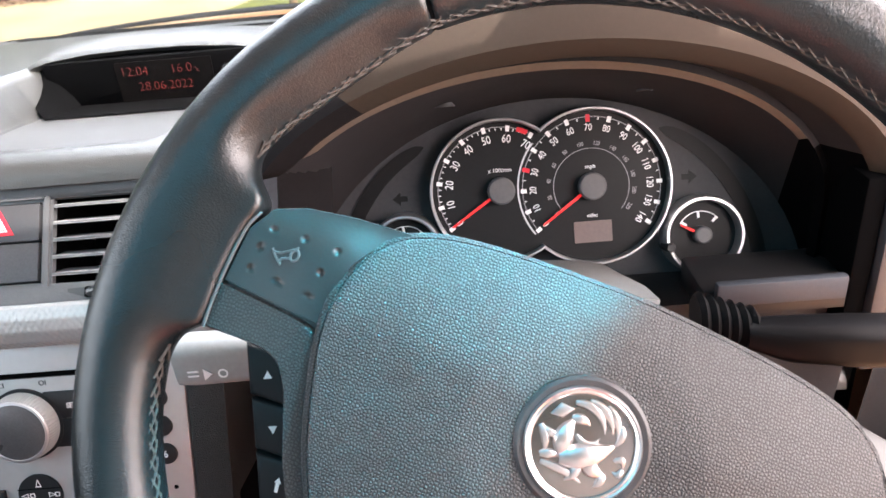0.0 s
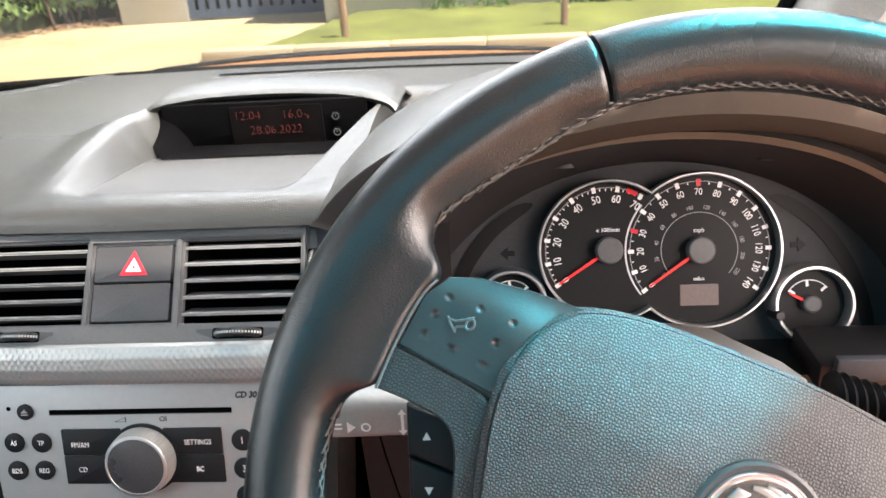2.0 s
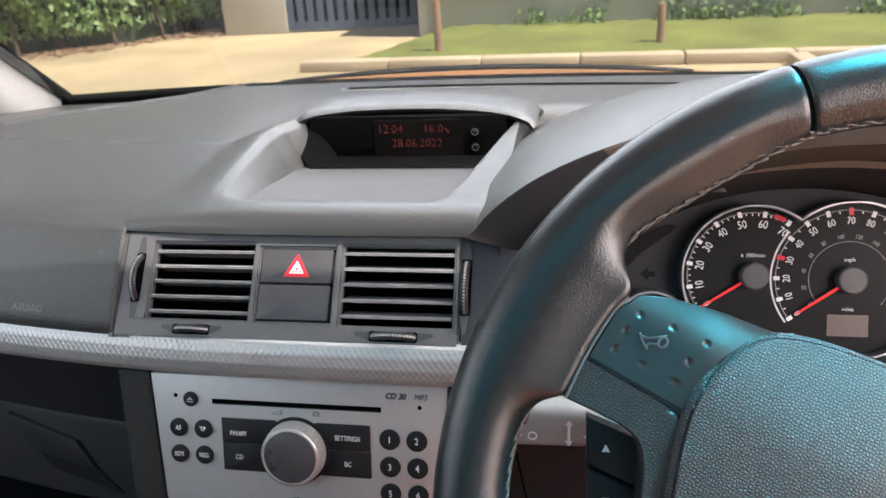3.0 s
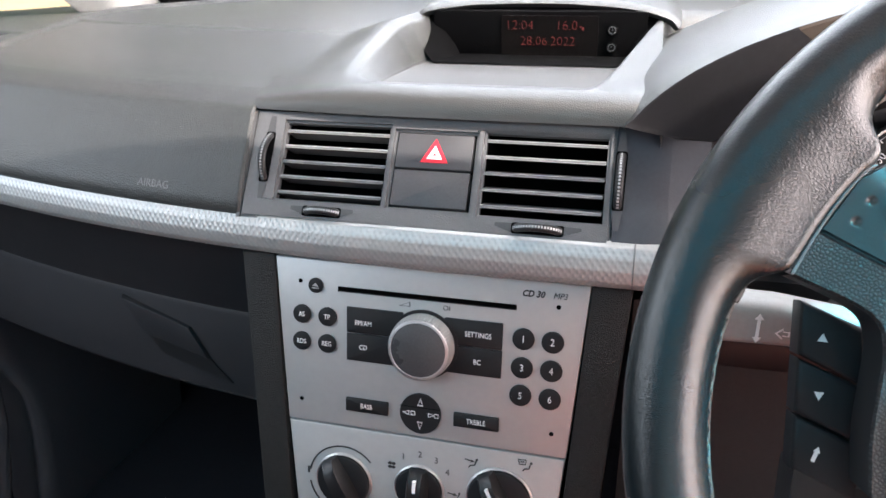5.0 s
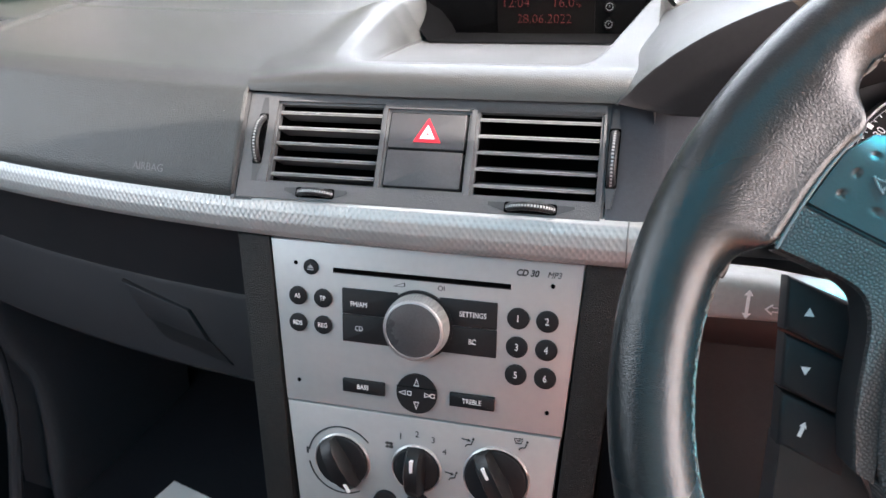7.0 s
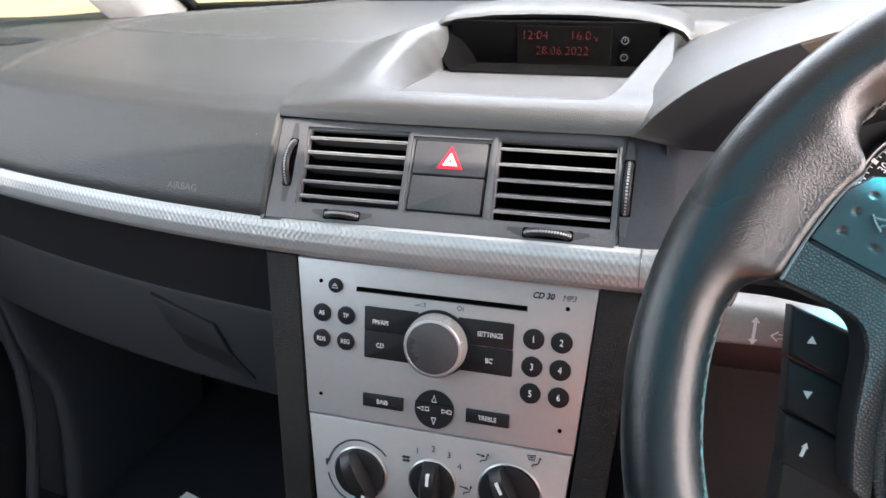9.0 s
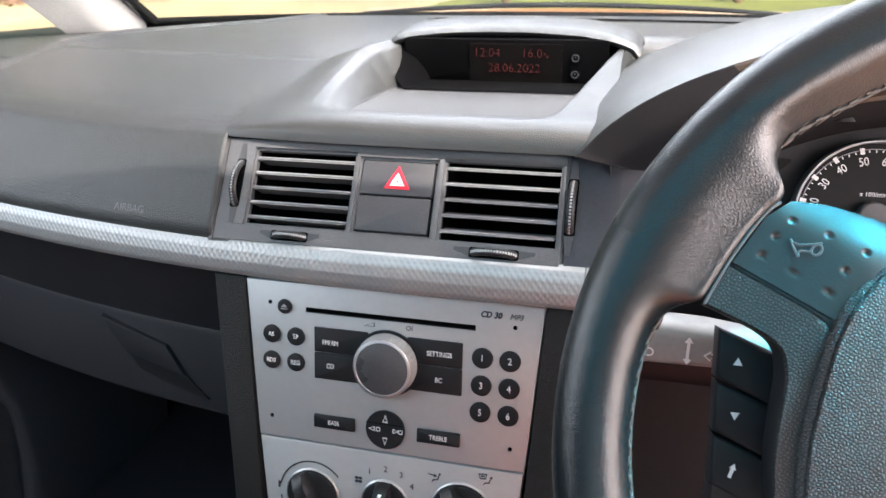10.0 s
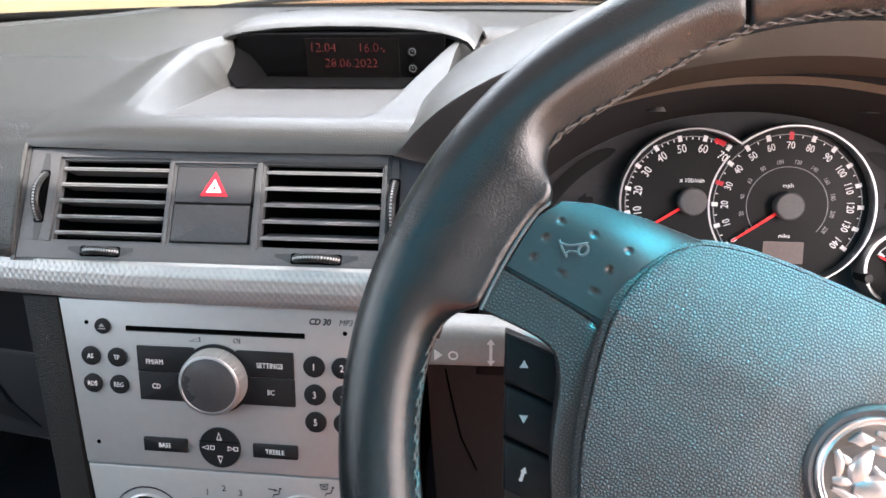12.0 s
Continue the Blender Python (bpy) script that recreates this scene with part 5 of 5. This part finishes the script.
DIMPLES = ((0.1373, 0.0234), (0.1393, 0.0152), (0.1397, 0.0065), (0.1243, 0.0247), (0.1273, 0.0063), (0.1109, 0.0253), (0.1135, 0.0158), (0.1142, 0.0061))


def horn_height(x, y):
    """The horn panel's height, sunk at each of its eight dimples."""
    near = min(math.hypot(abs(x) - u, y - v_) for u, v_ in DIMPLES)
    return spoke_height(x, y) - 0.0011 * (1 - smooth(0.0002, 0.0019, near))


for s in (-1, 1):
    flip = lambda pts: [(-s * x, y) for x, y in pts]
    horn = densify(flip([(-0.1475, -0.0015), (-0.1056, -0.0018), (-0.1062, 0.0080), (-0.1040, 0.0220), (-0.0960, 0.0365), (-0.0880, 0.0420), (-0.110, 0.0395), (-0.130, 0.0355), (-0.1410, 0.0305), (-0.1465, 0.0200)]), 18)
    panel_ = part("horn_panel", skin(horn, horn_height, -0.004, 44), M_SPOKE, wheel, "smooth horn panel with small dimples", angle=50)
    bm = bmesh.new()
    for line, closed_ in (([(-0.1345, 0.0168), (-0.1325, 0.0148), (-0.1308, 0.0136), (-0.1291, 0.0124)], False),
                          ([(-0.1336, 0.0160), (-0.1309, 0.0164), (-0.1278, 0.0184), (-0.1248, 0.0208)], False),
                          ([(-0.1300, 0.0133), (-0.1296, 0.0147), (-0.1267, 0.0160)], False),
                          ([(-0.1252 + 0.0015 * math.cos(radians(a)) - 0.0004 * math.sin(radians(a)), 0.0176 + 0.0007 * math.cos(radians(a)) + 0.0020 * math.sin(radians(a))) for a in range(0, 360, 20)], True)):
        tube([(-s * x, y, spoke_height(x, y) + 0.0001) for x, y in line], 0.00050, 6, bm, closed_)
    part("horn_symbol", bm, M_BEAD, panel_)
    outer_ = flip([(-0.1473, -0.0209), (-0.1328, -0.0193), (-0.1223, -0.0187), (-0.1153, -0.0208), (-0.1110, -0.0265), (-0.1088, -0.0301), (-0.1040, -0.0420), (-0.0980, -0.0560), (-0.0880, -0.0720)])
    inner_ = flip([(-0.1480, -0.0023), (-0.1350, -0.0023), (-0.1220, -0.0024), (-0.1130, -0.0026), (-0.1062, -0.0038), (-0.1045, -0.0100), (-0.1004, -0.0260), (-0.0945, -0.0430), (-0.0810, -0.0720)])
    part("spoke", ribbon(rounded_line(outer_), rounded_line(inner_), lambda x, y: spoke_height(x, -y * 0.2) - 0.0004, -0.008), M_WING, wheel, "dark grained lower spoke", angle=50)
    backing = densify(flip([(-0.1465, 0.0040), (-0.1465, -0.0110), (-0.1010, -0.0140), (-0.0985, 0.0060)]), 8)
    part("spoke_backing", skin(backing, lambda x, y: spoke_height(x, y) - 0.0019, -0.006), M_SPOKE, wheel)
    part("spoke_side", skirt(rounded_line(outer_), lambda x, y: spoke_height(x, -y * 0.2) - 0.0004, -0.010), M_BUTTON, wheel, "smooth dark spoke side", angle=50)
    bead = flip([(-0.1475, -0.0205), (-0.1482, -0.0100), (-0.1484, 0.0), (-0.1480, 0.0120), (-0.1468, 0.0225), (-0.1445, 0.0275)])
    part("bead", tube([(x, y, spoke_height(x, y) + 0.0008) for x, y in rounded_line(bead)], 0.0007, 6), M_BEAD, wheel, "thin pale piping")
    # three buttons below the spoke
    for k in range(3):
        o = Vector((0.0105 * k, -0.0193 * k))
        pts = [tuple(Vector(p) + o) for p in ((-0.1355, -0.0245), (-0.1258, -0.0428), (-0.1000, -0.0405), (-0.1110, -0.0215))]
        bt = part("button", slab(flip(pts) if s < 0 else flip(pts)[::-1], -0.030, -0.0145 - 0.0006 * (k % 2), 0.0022, 3), M_BUTTON, wheel, "black thumb button")
        c = Vector((-s * (-0.1219 + o.x), -0.0327 + o.y, -0.0143 - 0.0006 * (k % 2)))
        shape = [(-0.0018, -0.0014), (0.0018, -0.0014), (0, 0.0018)] if k == 0 else [(-0.0018, 0.0014), (0, -0.0018), (0.0018, 0.0014)] if k == 1 else [(-0.0007, -0.003), (0.0007, -0.003), (0.0007, 0.0008), (0.0014, 0.0008), (0.0, 0.003), (-0.0014, 0.0008), (-0.0007, 0.0008)]
        part("symbol", slab(shape, 0, 0.0002, 0, m=Matrix.Translation(c) @ pose(0, 0, 0, 0, 0, 27.5 if k < 2 else 10)), M_WHITE, bt)
    part("lower_arm", skin(densify(flip([(-0.1045, -0.0795), (-0.078, -0.072), (-0.060, -0.085), (-0.060, -0.135), (-0.082, -0.135), (-0.093, -0.105)]), 4), lambda x, y: -0.015, -0.04, 6), M_DARK, wheel)

# badge: a dark disc, a bright ring and a plain raised shape
badge = part("badge", lathe([(0, 0.0015), (0.0190, 0.0015), (0.0225, 0.0022), (0.0238, 0.0012), (0.0241, -0.002)], 56, move(-0.0048, -0.002, 0.0236)), M_SWITCH, wheel, "round badge")
part("badge_ring", lathe([(0.0176, 0.0010), (0.0179, 0.0026), (0.0184, 0.0030), (0.0190, 0.0026), (0.0197, 0.0030), (0.0204, 0.0022), (0.0206, 0.0010)], 56, move(-0.0048, -0.002, 0.0238)), M_CHROME, badge, "polished chrome ring")
part("badge_field", lathe([(0, 0.0022), (0.010, 0.0020), (0.0178, 0.0014)], 48, move(-0.0048, -0.002, 0.0241)), M_BADGE, badge)
B = move(-0.0048, -0.002, 0.0261) @ pose(0, 0, 0, 0, 0, 27.5)


def leaf(a, b, bow, w, tip=0.15):
    """A curved, tapering raised sliver from a to b."""
    a, b = Vector((*a, 0)), Vector((*b, 0))
    side = Vector((-(b - a).y, (b - a).x, 0)).normalized()
    pts_ = [a.lerp(b, t) + side * bow * 4 * t * (1 - t) for t in [i / 8 for i in range(9)]]
    part("relief", merge(tube(pts_, [1.35 * w * max(tip, math.sin(math.pi * (0.18 + 0.8 * i / 8))) for i in range(9)], 8, None, False, 0.7), B), M_CHROME, badge)


# body and neck, wing feathers, limbs, tail and a small pennant
for a, b, bow, w in (((-0.0085, -0.0030), (0.0105, -0.0010), -0.0012, 0.0034), ((-0.0075, -0.0020), (-0.0018, 0.0095), 0.0014, 0.0026), ((-0.0028, 0.0098), (0.0030, 0.0066), 0.0008, 0.0014),
                     ((-0.0010, 0.0150), (0.0078, 0.0035), 0.0032, 0.0012), ((0.0040, 0.0150), (0.0105, 0.0030), 0.0024, 0.0012), ((0.0098, 0.0125), (0.0120, 0.0015), 0.0014, 0.0011),
                     ((0.0138, 0.0055), (0.0105, -0.0012), 0.0012, 0.0010), ((-0.0020, 0.0040), (0.0060, 0.0020), -0.0026, 0.0010), ((-0.0138, 0.0085), (-0.0134, -0.0010), 0.0010, 0.0012),
                     ((-0.0130, 0.0075), (-0.0072, 0.0045), -0.0008, 0.0011), ((-0.0150, -0.0015), (-0.0080, -0.0030), 0.0006, 0.0013), ((-0.0150, -0.0040), (-0.0020, -0.0125), 0.0008, 0.0011),
                     ((0.0000, -0.0040), (0.0062, -0.0105), -0.0014, 0.0021), ((0.0058, -0.0100), (0.0020, -0.0142), 0.0008, 0.0012), ((-0.0020, -0.0060), (-0.0075, -0.0110), 0.0010, 0.0013),
                     ((0.0100, -0.0060), (0.0125, -0.0090), 0.0022, 0.0009), ((0.0125, -0.0090), (0.0090, -0.0095), 0.0014, 0.0009)):
    leaf(a, b, bow, w)
part("relief", slab([(-0.0100, 0.0118), (-0.0060, 0.0102), (-0.0018, 0.0128), (-0.0060, 0.0152)], -0.0006, 0.0008, 0.0003, m=B), M_CHROME, badge)

# ---- cabin shell ----
cabin = thing("cabin_shell", "car cabin walls, floor and headlining", "car interior", kind="structure")
part("floor", box(-0.8, -1.2, 0.30, 0.8, 1.4, 0.34), M_CARPET, cabin)
part("bulkhead", box(-0.8, 1.15, 0.3, 0.8, 1.2, 0.98), M_CARPET, cabin)
part("headlining", box(-0.80, -1.6, 1.50, 0.80, 0.55, 1.54), M_HEAD, cabin)
# unseen pane, added to go with the teal overhead lamp
part("assumed_sunroof_pane", box(-0.42, -0.22, 1.494, 0.42, 0.26, 1.499), M_TINT, cabin)
part("rear_wall", box(-0.8, -1.65, 0.3, 0.8, -1.6, 1.54), M_HEAD, cabin)
for s in (-1, 1):
    x0, x1 = sorted((s * 0.76, s * 0.80))
    part("door_card", box(x0, -1.6, 0.30, x1, 1.3, 1.00), M_PANEL, cabin)
    part("window_post", box(x0, -0.55, 1.0, x1, -0.4, 1.52), M_HEAD, cabin)
# unseen tan block and panel, added to bounce warm light onto the hood
part("tan_bounce_block", box(0.51, -0.30, 0.80, 0.76, 0.56, 0.85, 0.02), M_BOUNCETAN, cabin)
part("tan_bounce_panel", box(0.742, -0.60, 0.42, 0.758, 0.95, 0.985, 0.005), M_BOUNCETAN, cabin)
# unseen seat back, its grey chosen for the badge's reflection
part("seat_back", box(0.08, -0.20, 0.45, 0.60, -0.08, 1.12, 0.04), M_SEAT, cabin)
# unseen rose block, added to bounce pink light onto the radio
part("rose_bounce_seat", box(0.08, -0.08, 0.40, 0.58, 0.42, 0.73, 0.04), M_PINK, cabin)
part("passenger_seat", box(-0.60, -0.35, 0.45, -0.08, -0.22, 1.02, 0.04), M_PANEL, cabin)

for s in (-1, 1):
    pl = thing("windscreen_pillar", "pale grey windscreen pillar trim", "pillar", group="windscreen pillars", kind="structure")
    a, b = Vector((s * 0.585, 1.235, 1.000)), Vector((s * 0.50, 0.52, 1.50))
    c, d_ = Vector((s * 0.622, 1.085, 1.020)), Vector((s * 0.55, 0.45, 1.50))
    rows = []
    for t in [i / 10 for i in range(11)]:
        p, q = a.lerp(b, t), c.lerp(d_, t)
        mid_ = (p + q) / 2 + Vector((-s * 0.012, -0.012, 0.0))
        o = Vector((s * 0.03, 0.03, 0.0))
        rows.append([p + o, p, p.lerp(mid_, 0.7), mid_, q.lerp(mid_, 0.7), q, q + o])
    part("trim", loft(rows, True), M_TRIM, pl)
    part("seal", tube([a.lerp(b, t) + Vector((-s * 0.004, 0.012, 0.0)) for t in [i / 10 for i in range(11)]], 0.009, 8), M_VOID, pl)

ws = thing("windscreen", "clear windscreen with a black edge", "windscreen", kind="structure")
rows = []
for t in [i / 8 for i in range(9)]:
    rows.append([(x, 1.295 - 0.16 * (x / 0.6) ** 2 * 0.5 - 0.75 * t, 1.012 + 0.50 * t) for x in [-0.60 + 1.2 * i / 24 for i in range(25)]])
glass = thicken(part("glass", loft(rows), M_GLASS, ws), 0.004)
glass.visible_shadow = False
part("black_edge", tube([(x, 1.292 - 0.16 * (x / 0.6) ** 2 * 0.5, 1.016) for x in [-0.60 + 1.2 * i / 24 for i in range(25)]], 0.010, 8), M_VOID, ws)
grille = thing("demister_grille", "black side demister grille in the dash top", "air vent")
part("frame", slab(circle(0, 0, 0.036, 28, 0.022), 0, 0.003, 0.001, m=frame_of((-0.572, 0.86, 1.0365), (0.5, 0.85, 0))), M_DARK, grille)
for k in range(5):
    part("slat", slab(rect(-0.027, -0.014 + 0.007 * k - 0.001, 0.027, -0.014 + 0.007 * k + 0.001), 0.003, 0.0045, 0, m=frame_of((-0.60, 0.90, 1.022), (0.5, 0.85, 0))), M_PLASTIC, grille)

slot = thing("windscreen_demister", "long grey demister slot at the foot of the windscreen", "air vent")
part("frame", tube([(-0.12 + 0.54 * i / 30, 1.150 - 0.10 * ((-0.12 + 0.54 * i / 30) / 0.6) ** 2, pad_height(-0.12 + 0.54 * i / 30, 1.15) + 0.001) for i in range(31)], 0.010, 8, None, False, 0.25), M_PAD, slot)
part("gap", tube([(-0.11 + 0.52 * i / 30, 1.147 - 0.10 * ((-0.11 + 0.52 * i / 30) / 0.6) ** 2, pad_height(-0.11 + 0.52 * i / 30, 1.147) + 0.0028) for i in range(31)], 0.0045, 8, None, False, 0.25), M_VOID, slot)

leaflet = thing("leaflet", "white paper leaflet lying in the passenger footwell", "paper")
part("sheet", box(-0.075, -0.10, 0, 0.075, 0.10, 0.002, 0, move(-0.475, 0.775, 0.3405) @ pose(0, 0, 0, 0, 0, -14)), M_PAPER, leaflet)
kick = thing("kick_panel", "black footwell side trim", "trim", kind="structure")
rows = []
for x, y, z in ((-0.665, 0.805, 0.80), (-0.662, 0.813, 0.70), (-0.66, 0.816, 0.639), (-0.66, 0.824, 0.606), (-0.66, 0.838, 0.565), (-0.66, 0.841, 0.545), (-0.66, 0.837, 0.50), (-0.66, 0.831, 0.46), (-0.66, 0.815, 0.40), (-0.66, 0.80, 0.33)):
    rows.append([(x - 0.20, y + 0.05, z), (x - 0.045, y + 0.034, z), (x - 0.018, y + 0.010, z), (x - 0.007, y - 0.001, z), (x - 0.001, y - 0.001, z), (x + 0.004, y + 0.008, z), (x + 0.008, y + 0.05, z), (x + 0.03, y + 0.30, z)])
own = loft(rows)
bmesh.ops.subdivide_edges(own, edges=list(own.edges), cuts=2, smooth=1.0, use_grid_fill=True)
part("panel", own, M_KICK, kick, angle=80)
part("door_seal", tube([(-0.70, 0.828, 0.70), (-0.70, 0.832, 0.622), (-0.70, 0.832, 0.583), (-0.70, 0.821, 0.512), (-0.70, 0.804, 0.452), (-0.70, 0.785, 0.405), (-0.70, 0.76, 0.34)], 0.009, 10), M_KICK, kick, "rubber door seal")

# ---- outside ----
ground = thing("ground", "sandy sunlit road and forecourt", "road", kind="structure")
part("surface", loft([[(x, y, 0.0) for x in (-400, -60, -12, 0, 12, 60, 400)] for y in (-400, -20, 0, 8, 20, 80, 600)]), M_ROAD, ground)
verge = thing("grass_verge", "mown dry grass verge beside the road", "grass", kind="stuff")
rows = []
random.seed(4)
xs = [0.10 * i for i in range(170)]
for j in range(14):
    t = j / 13
    # the verge narrows towards the drive in a long curve
    x0 = -2.55 + 0.9 * t ** 0.6
    rows.append([(x0 + x, 7.42 - 0.05 * (x0 + x) + 2.35 * t, 0.085 + 0.05 * t + random.uniform(-0.012, 0.012) - 0.09 * (1 - smooth(0, 4, i))) for i, x in enumerate(xs)])
part("turf", loft(rows), M_GRASS, verge)
kerb = thing("kerb", "weathered stone kerb along the verge", "kerb", kind="structure")
for i in range(14):
    x = -2.55 + 0.92 * i
    part("kerb_stone", box(0, 0, 0, 0.91, 0.20, 0.10, 0.018, move(x, 7.24 - 0.05 * x, 0) @ pose(0, 0, 0, 0, 0, -2.9)), M_KERB, kerb)
for i in range(4):
    part("kerb_stone", box(1.95, 7.10 - 0.92 * (i + 1), 0, 2.12, 7.10 - 0.92 * i - 0.01, 0.10, 0.018), M_KERB, kerb)
wall_o = thing("boundary_wall", "pale rendered boundary wall behind the verge", "wall", kind="structure")
part("render", box(0, 0, 0, 16, 0.2, 2.2, 0.01, move(-1.58, 9.65, 0) @ pose(0, 0, 0, 0, 0, -3.0)), M_WALL, wall_o)
part("render", box(-4.85, 10.65, 0, -3.90, 11.0, 2.4, 0.01), M_WALL, wall_o)
part("pier", box(-1.80, 9.75, 0, -1.58, 10.8, 2.4, 0.01), M_WALL, wall_o)
gate = thing("metal_gate", "dark blue slatted metal gate between walls", "gate")
part("gate_frame", box(-3.90, 10.70, 0.03, -1.80, 10.74, 0.14), M_GATE, gate)
part("gate_frame", box(-3.90, 10.70, 1.9, -1.80, 10.74, 2.0), M_GATE, gate)
part("backing", box(-3.90, 10.76, 0.03, -1.80, 10.78, 2.0), M_VOID, gate)
for i in range(14):
    x = -3.89 + 0.149 * i
    part("slat", box(x, 10.69, 0.03, x + 0.09, 10.72, 2.0), M_GATE, gate)
for x, y, h in ((-1.22, 7.87, 0.58), (0.977, 7.93, 0.46)):
    p = thing("wooden_post", "short weathered wooden stake in the grass", "post", group="posts on the verge")
    part("shaft", tube([(x, y, 0), (x + 0.004, y, h * 0.5), (x, y, h)], [0.042, 0.040, 0.038], 10), M_WOOD, p)
weeds = thing("weeds", "green weeds growing along the foot of the wall", "plant", kind="stuff")
bm = bmesh.new()
random.seed(6)
for c in (-0.3, 0.35, 1.25, 1.5, 1.75, 2.1, 2.45, 3.4):
    for i in range(90):
        p = Vector((c + random.gauss(0, 0.13), 9.60 - 0.052 * (c + 1.75) + random.uniform(-0.12, 0.03), 0.12 + abs(random.gauss(0, 0.11))))
        r, q = random.uniform(0.02, 0.05), Euler((random.uniform(0, 6), random.uniform(0, 6), random.uniform(0, 6))).to_matrix()
        bm.faces.new([bm.verts.new(p + q @ Vector(k)) for k in ((-r, 0, 0), (0, -r * 0.5, r * 0.1), (r, 0, 0), (0, r * 0.5, r * 0.1))])
part("leaves", bm, M_LEAF, weeds, smooth=False)
hedge = thing("hedge", "tall dense green leafy hedge beside the drive", "hedge", kind="stuff")


def hedge_front(x, z):
    """The uneven face of the hedge, which comes nearer away from the gate."""
    return 11.0 + 0.95 * min(0.0, x + 5.2) + 0.22 * math.sin(x * 2.1) + 0.16 * math.sin(x * 5.3 + z * 3) - 0.10 * z


bm = bmesh.new()
random.seed(9)
for i in range(32000):
    x, z = random.uniform(-10.5, -4.85), random.choice((abs(random.gauss(0.9, 0.6)) + 0.22, random.uniform(0.6, 4.4)))
    y = hedge_front(x, z) + abs(random.gauss(0, 0.35))
    r, q = random.uniform(0.04, 0.09), Euler((random.uniform(0, 6), random.uniform(0, 6), random.uniform(0, 6))).to_matrix()
    bm.faces.new([bm.verts.new(Vector((x, y, z)) + q @ Vector(p)) for p in ((-r, 0, 0), (0, -r * 0.5, r * 0.1), (r, 0, 0), (0, r * 0.5, r * 0.1))])
part("leaves", bm, M_LEAF, hedge, smooth=False)
# a dark sheet behind the leaves paints the hedge's shaded depth
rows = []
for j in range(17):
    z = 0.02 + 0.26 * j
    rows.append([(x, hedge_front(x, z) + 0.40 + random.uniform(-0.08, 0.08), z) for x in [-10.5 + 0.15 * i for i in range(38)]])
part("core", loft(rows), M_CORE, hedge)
bm = bmesh.new()
for i in range(22):
    x = random.uniform(-10.4, -4.9)
    y = hedge_front(x, 0) + random.uniform(0.0, 0.3)
    tube([(x, y, 0), (x + random.uniform(-0.1, 0.1), y, 0.4), (x + random.uniform(-0.3, 0.3), y + random.uniform(0, 0.3), 1.2)], [0.03, 0.02, 0.008], 6, bm)
part("stems", bm, M_BARK, hedge)
litter = thing("leaf_litter", "brown twigs and dry leaves at the hedge's foot", "leaves", kind="stuff")
bm = bmesh.new()
for i in range(2600):
    x = random.uniform(-10, -4.9)
    p = Vector((x, hedge_front(x, 0) - 0.15 + random.gauss(0, 0.22), random.uniform(0.004, 0.05)))
    r, a = random.uniform(0.02, 0.05), random.uniform(0, 6.3)
    d_ = Vector((math.cos(a), math.sin(a), random.uniform(-0.3, 0.5))) * r
    e_ = Vector((-math.sin(a), math.cos(a), random.uniform(-0.3, 0.5))) * r * 0.5
    bm.faces.new([bm.verts.new(p + k) for k in (d_, e_, -d_, -e_)])
part("leaves", bm, M_WOOD, litter, smooth=False)
bonnet = thing("bonnet", "bronze car bonnet seen beyond the windscreen", "car bonnet")
rows = []
for t in [i / 12 for i in range(13)]:
    y = 1.36 + 0.95 * t
    rows.append([(x, y - 0.10 * (x / 0.75) ** 2, 1.002 - 0.17 * t ** 1.6 - 0.05 * (x / 0.75) ** 2) for x in [-0.75 + 1.5 * i / 24 for i in range(25)]])
thicken(part("panel", loft(rows), M_BONNET, bonnet), 0.004)
part("scuttle", box(-0.7, 1.285, 0.93, 0.7, 1.38, 0.966, 0.005), M_DARK, bonnet)
wiper = thing("windscreen_wiper", "black windscreen wiper arm resting on the glass", "wiper")
part("arm", tube([(x, 1.335, 1.015 + 0.014 * (1 - ((x - 0.035) / 0.315) ** 2)) for x in [-0.28 + 0.63 * i / 18 for i in range(19)]], [0.0028 + 0.0012 * math.sin(math.pi * i / 18) for i in range(19)], 8), M_DARK, wiper)
# dust on the airbag cover and the pad
dust = thing("dust_specks", "small pale dust specks on the dash", "dust", kind="stuff")
bm = bmesh.new()
random.seed(21)
for k in range(55):
    x = random.uniform(-0.55, -0.14)
    t, r, a = random.random(), random.choice((0.00015, 0.0002, 0.00022, 0.00035)), random.uniform(0, 3.1)
    z = 0.987 + 0.048 * t
    m = frame_of((x, 0.6026 + sweep_back(x) + 0.69 * (z - 0.99), z), (0, 0.57, 0.82))
    slab(circle(0, 0, r, 7, r * random.uniform(0.4, 1.0)), -0.0002, 0.0003, 0, m=m @ pose(0, 0, 0, 0, 0, a * 57), bm=bm)
part("specks", bm, M_DUST, dust)
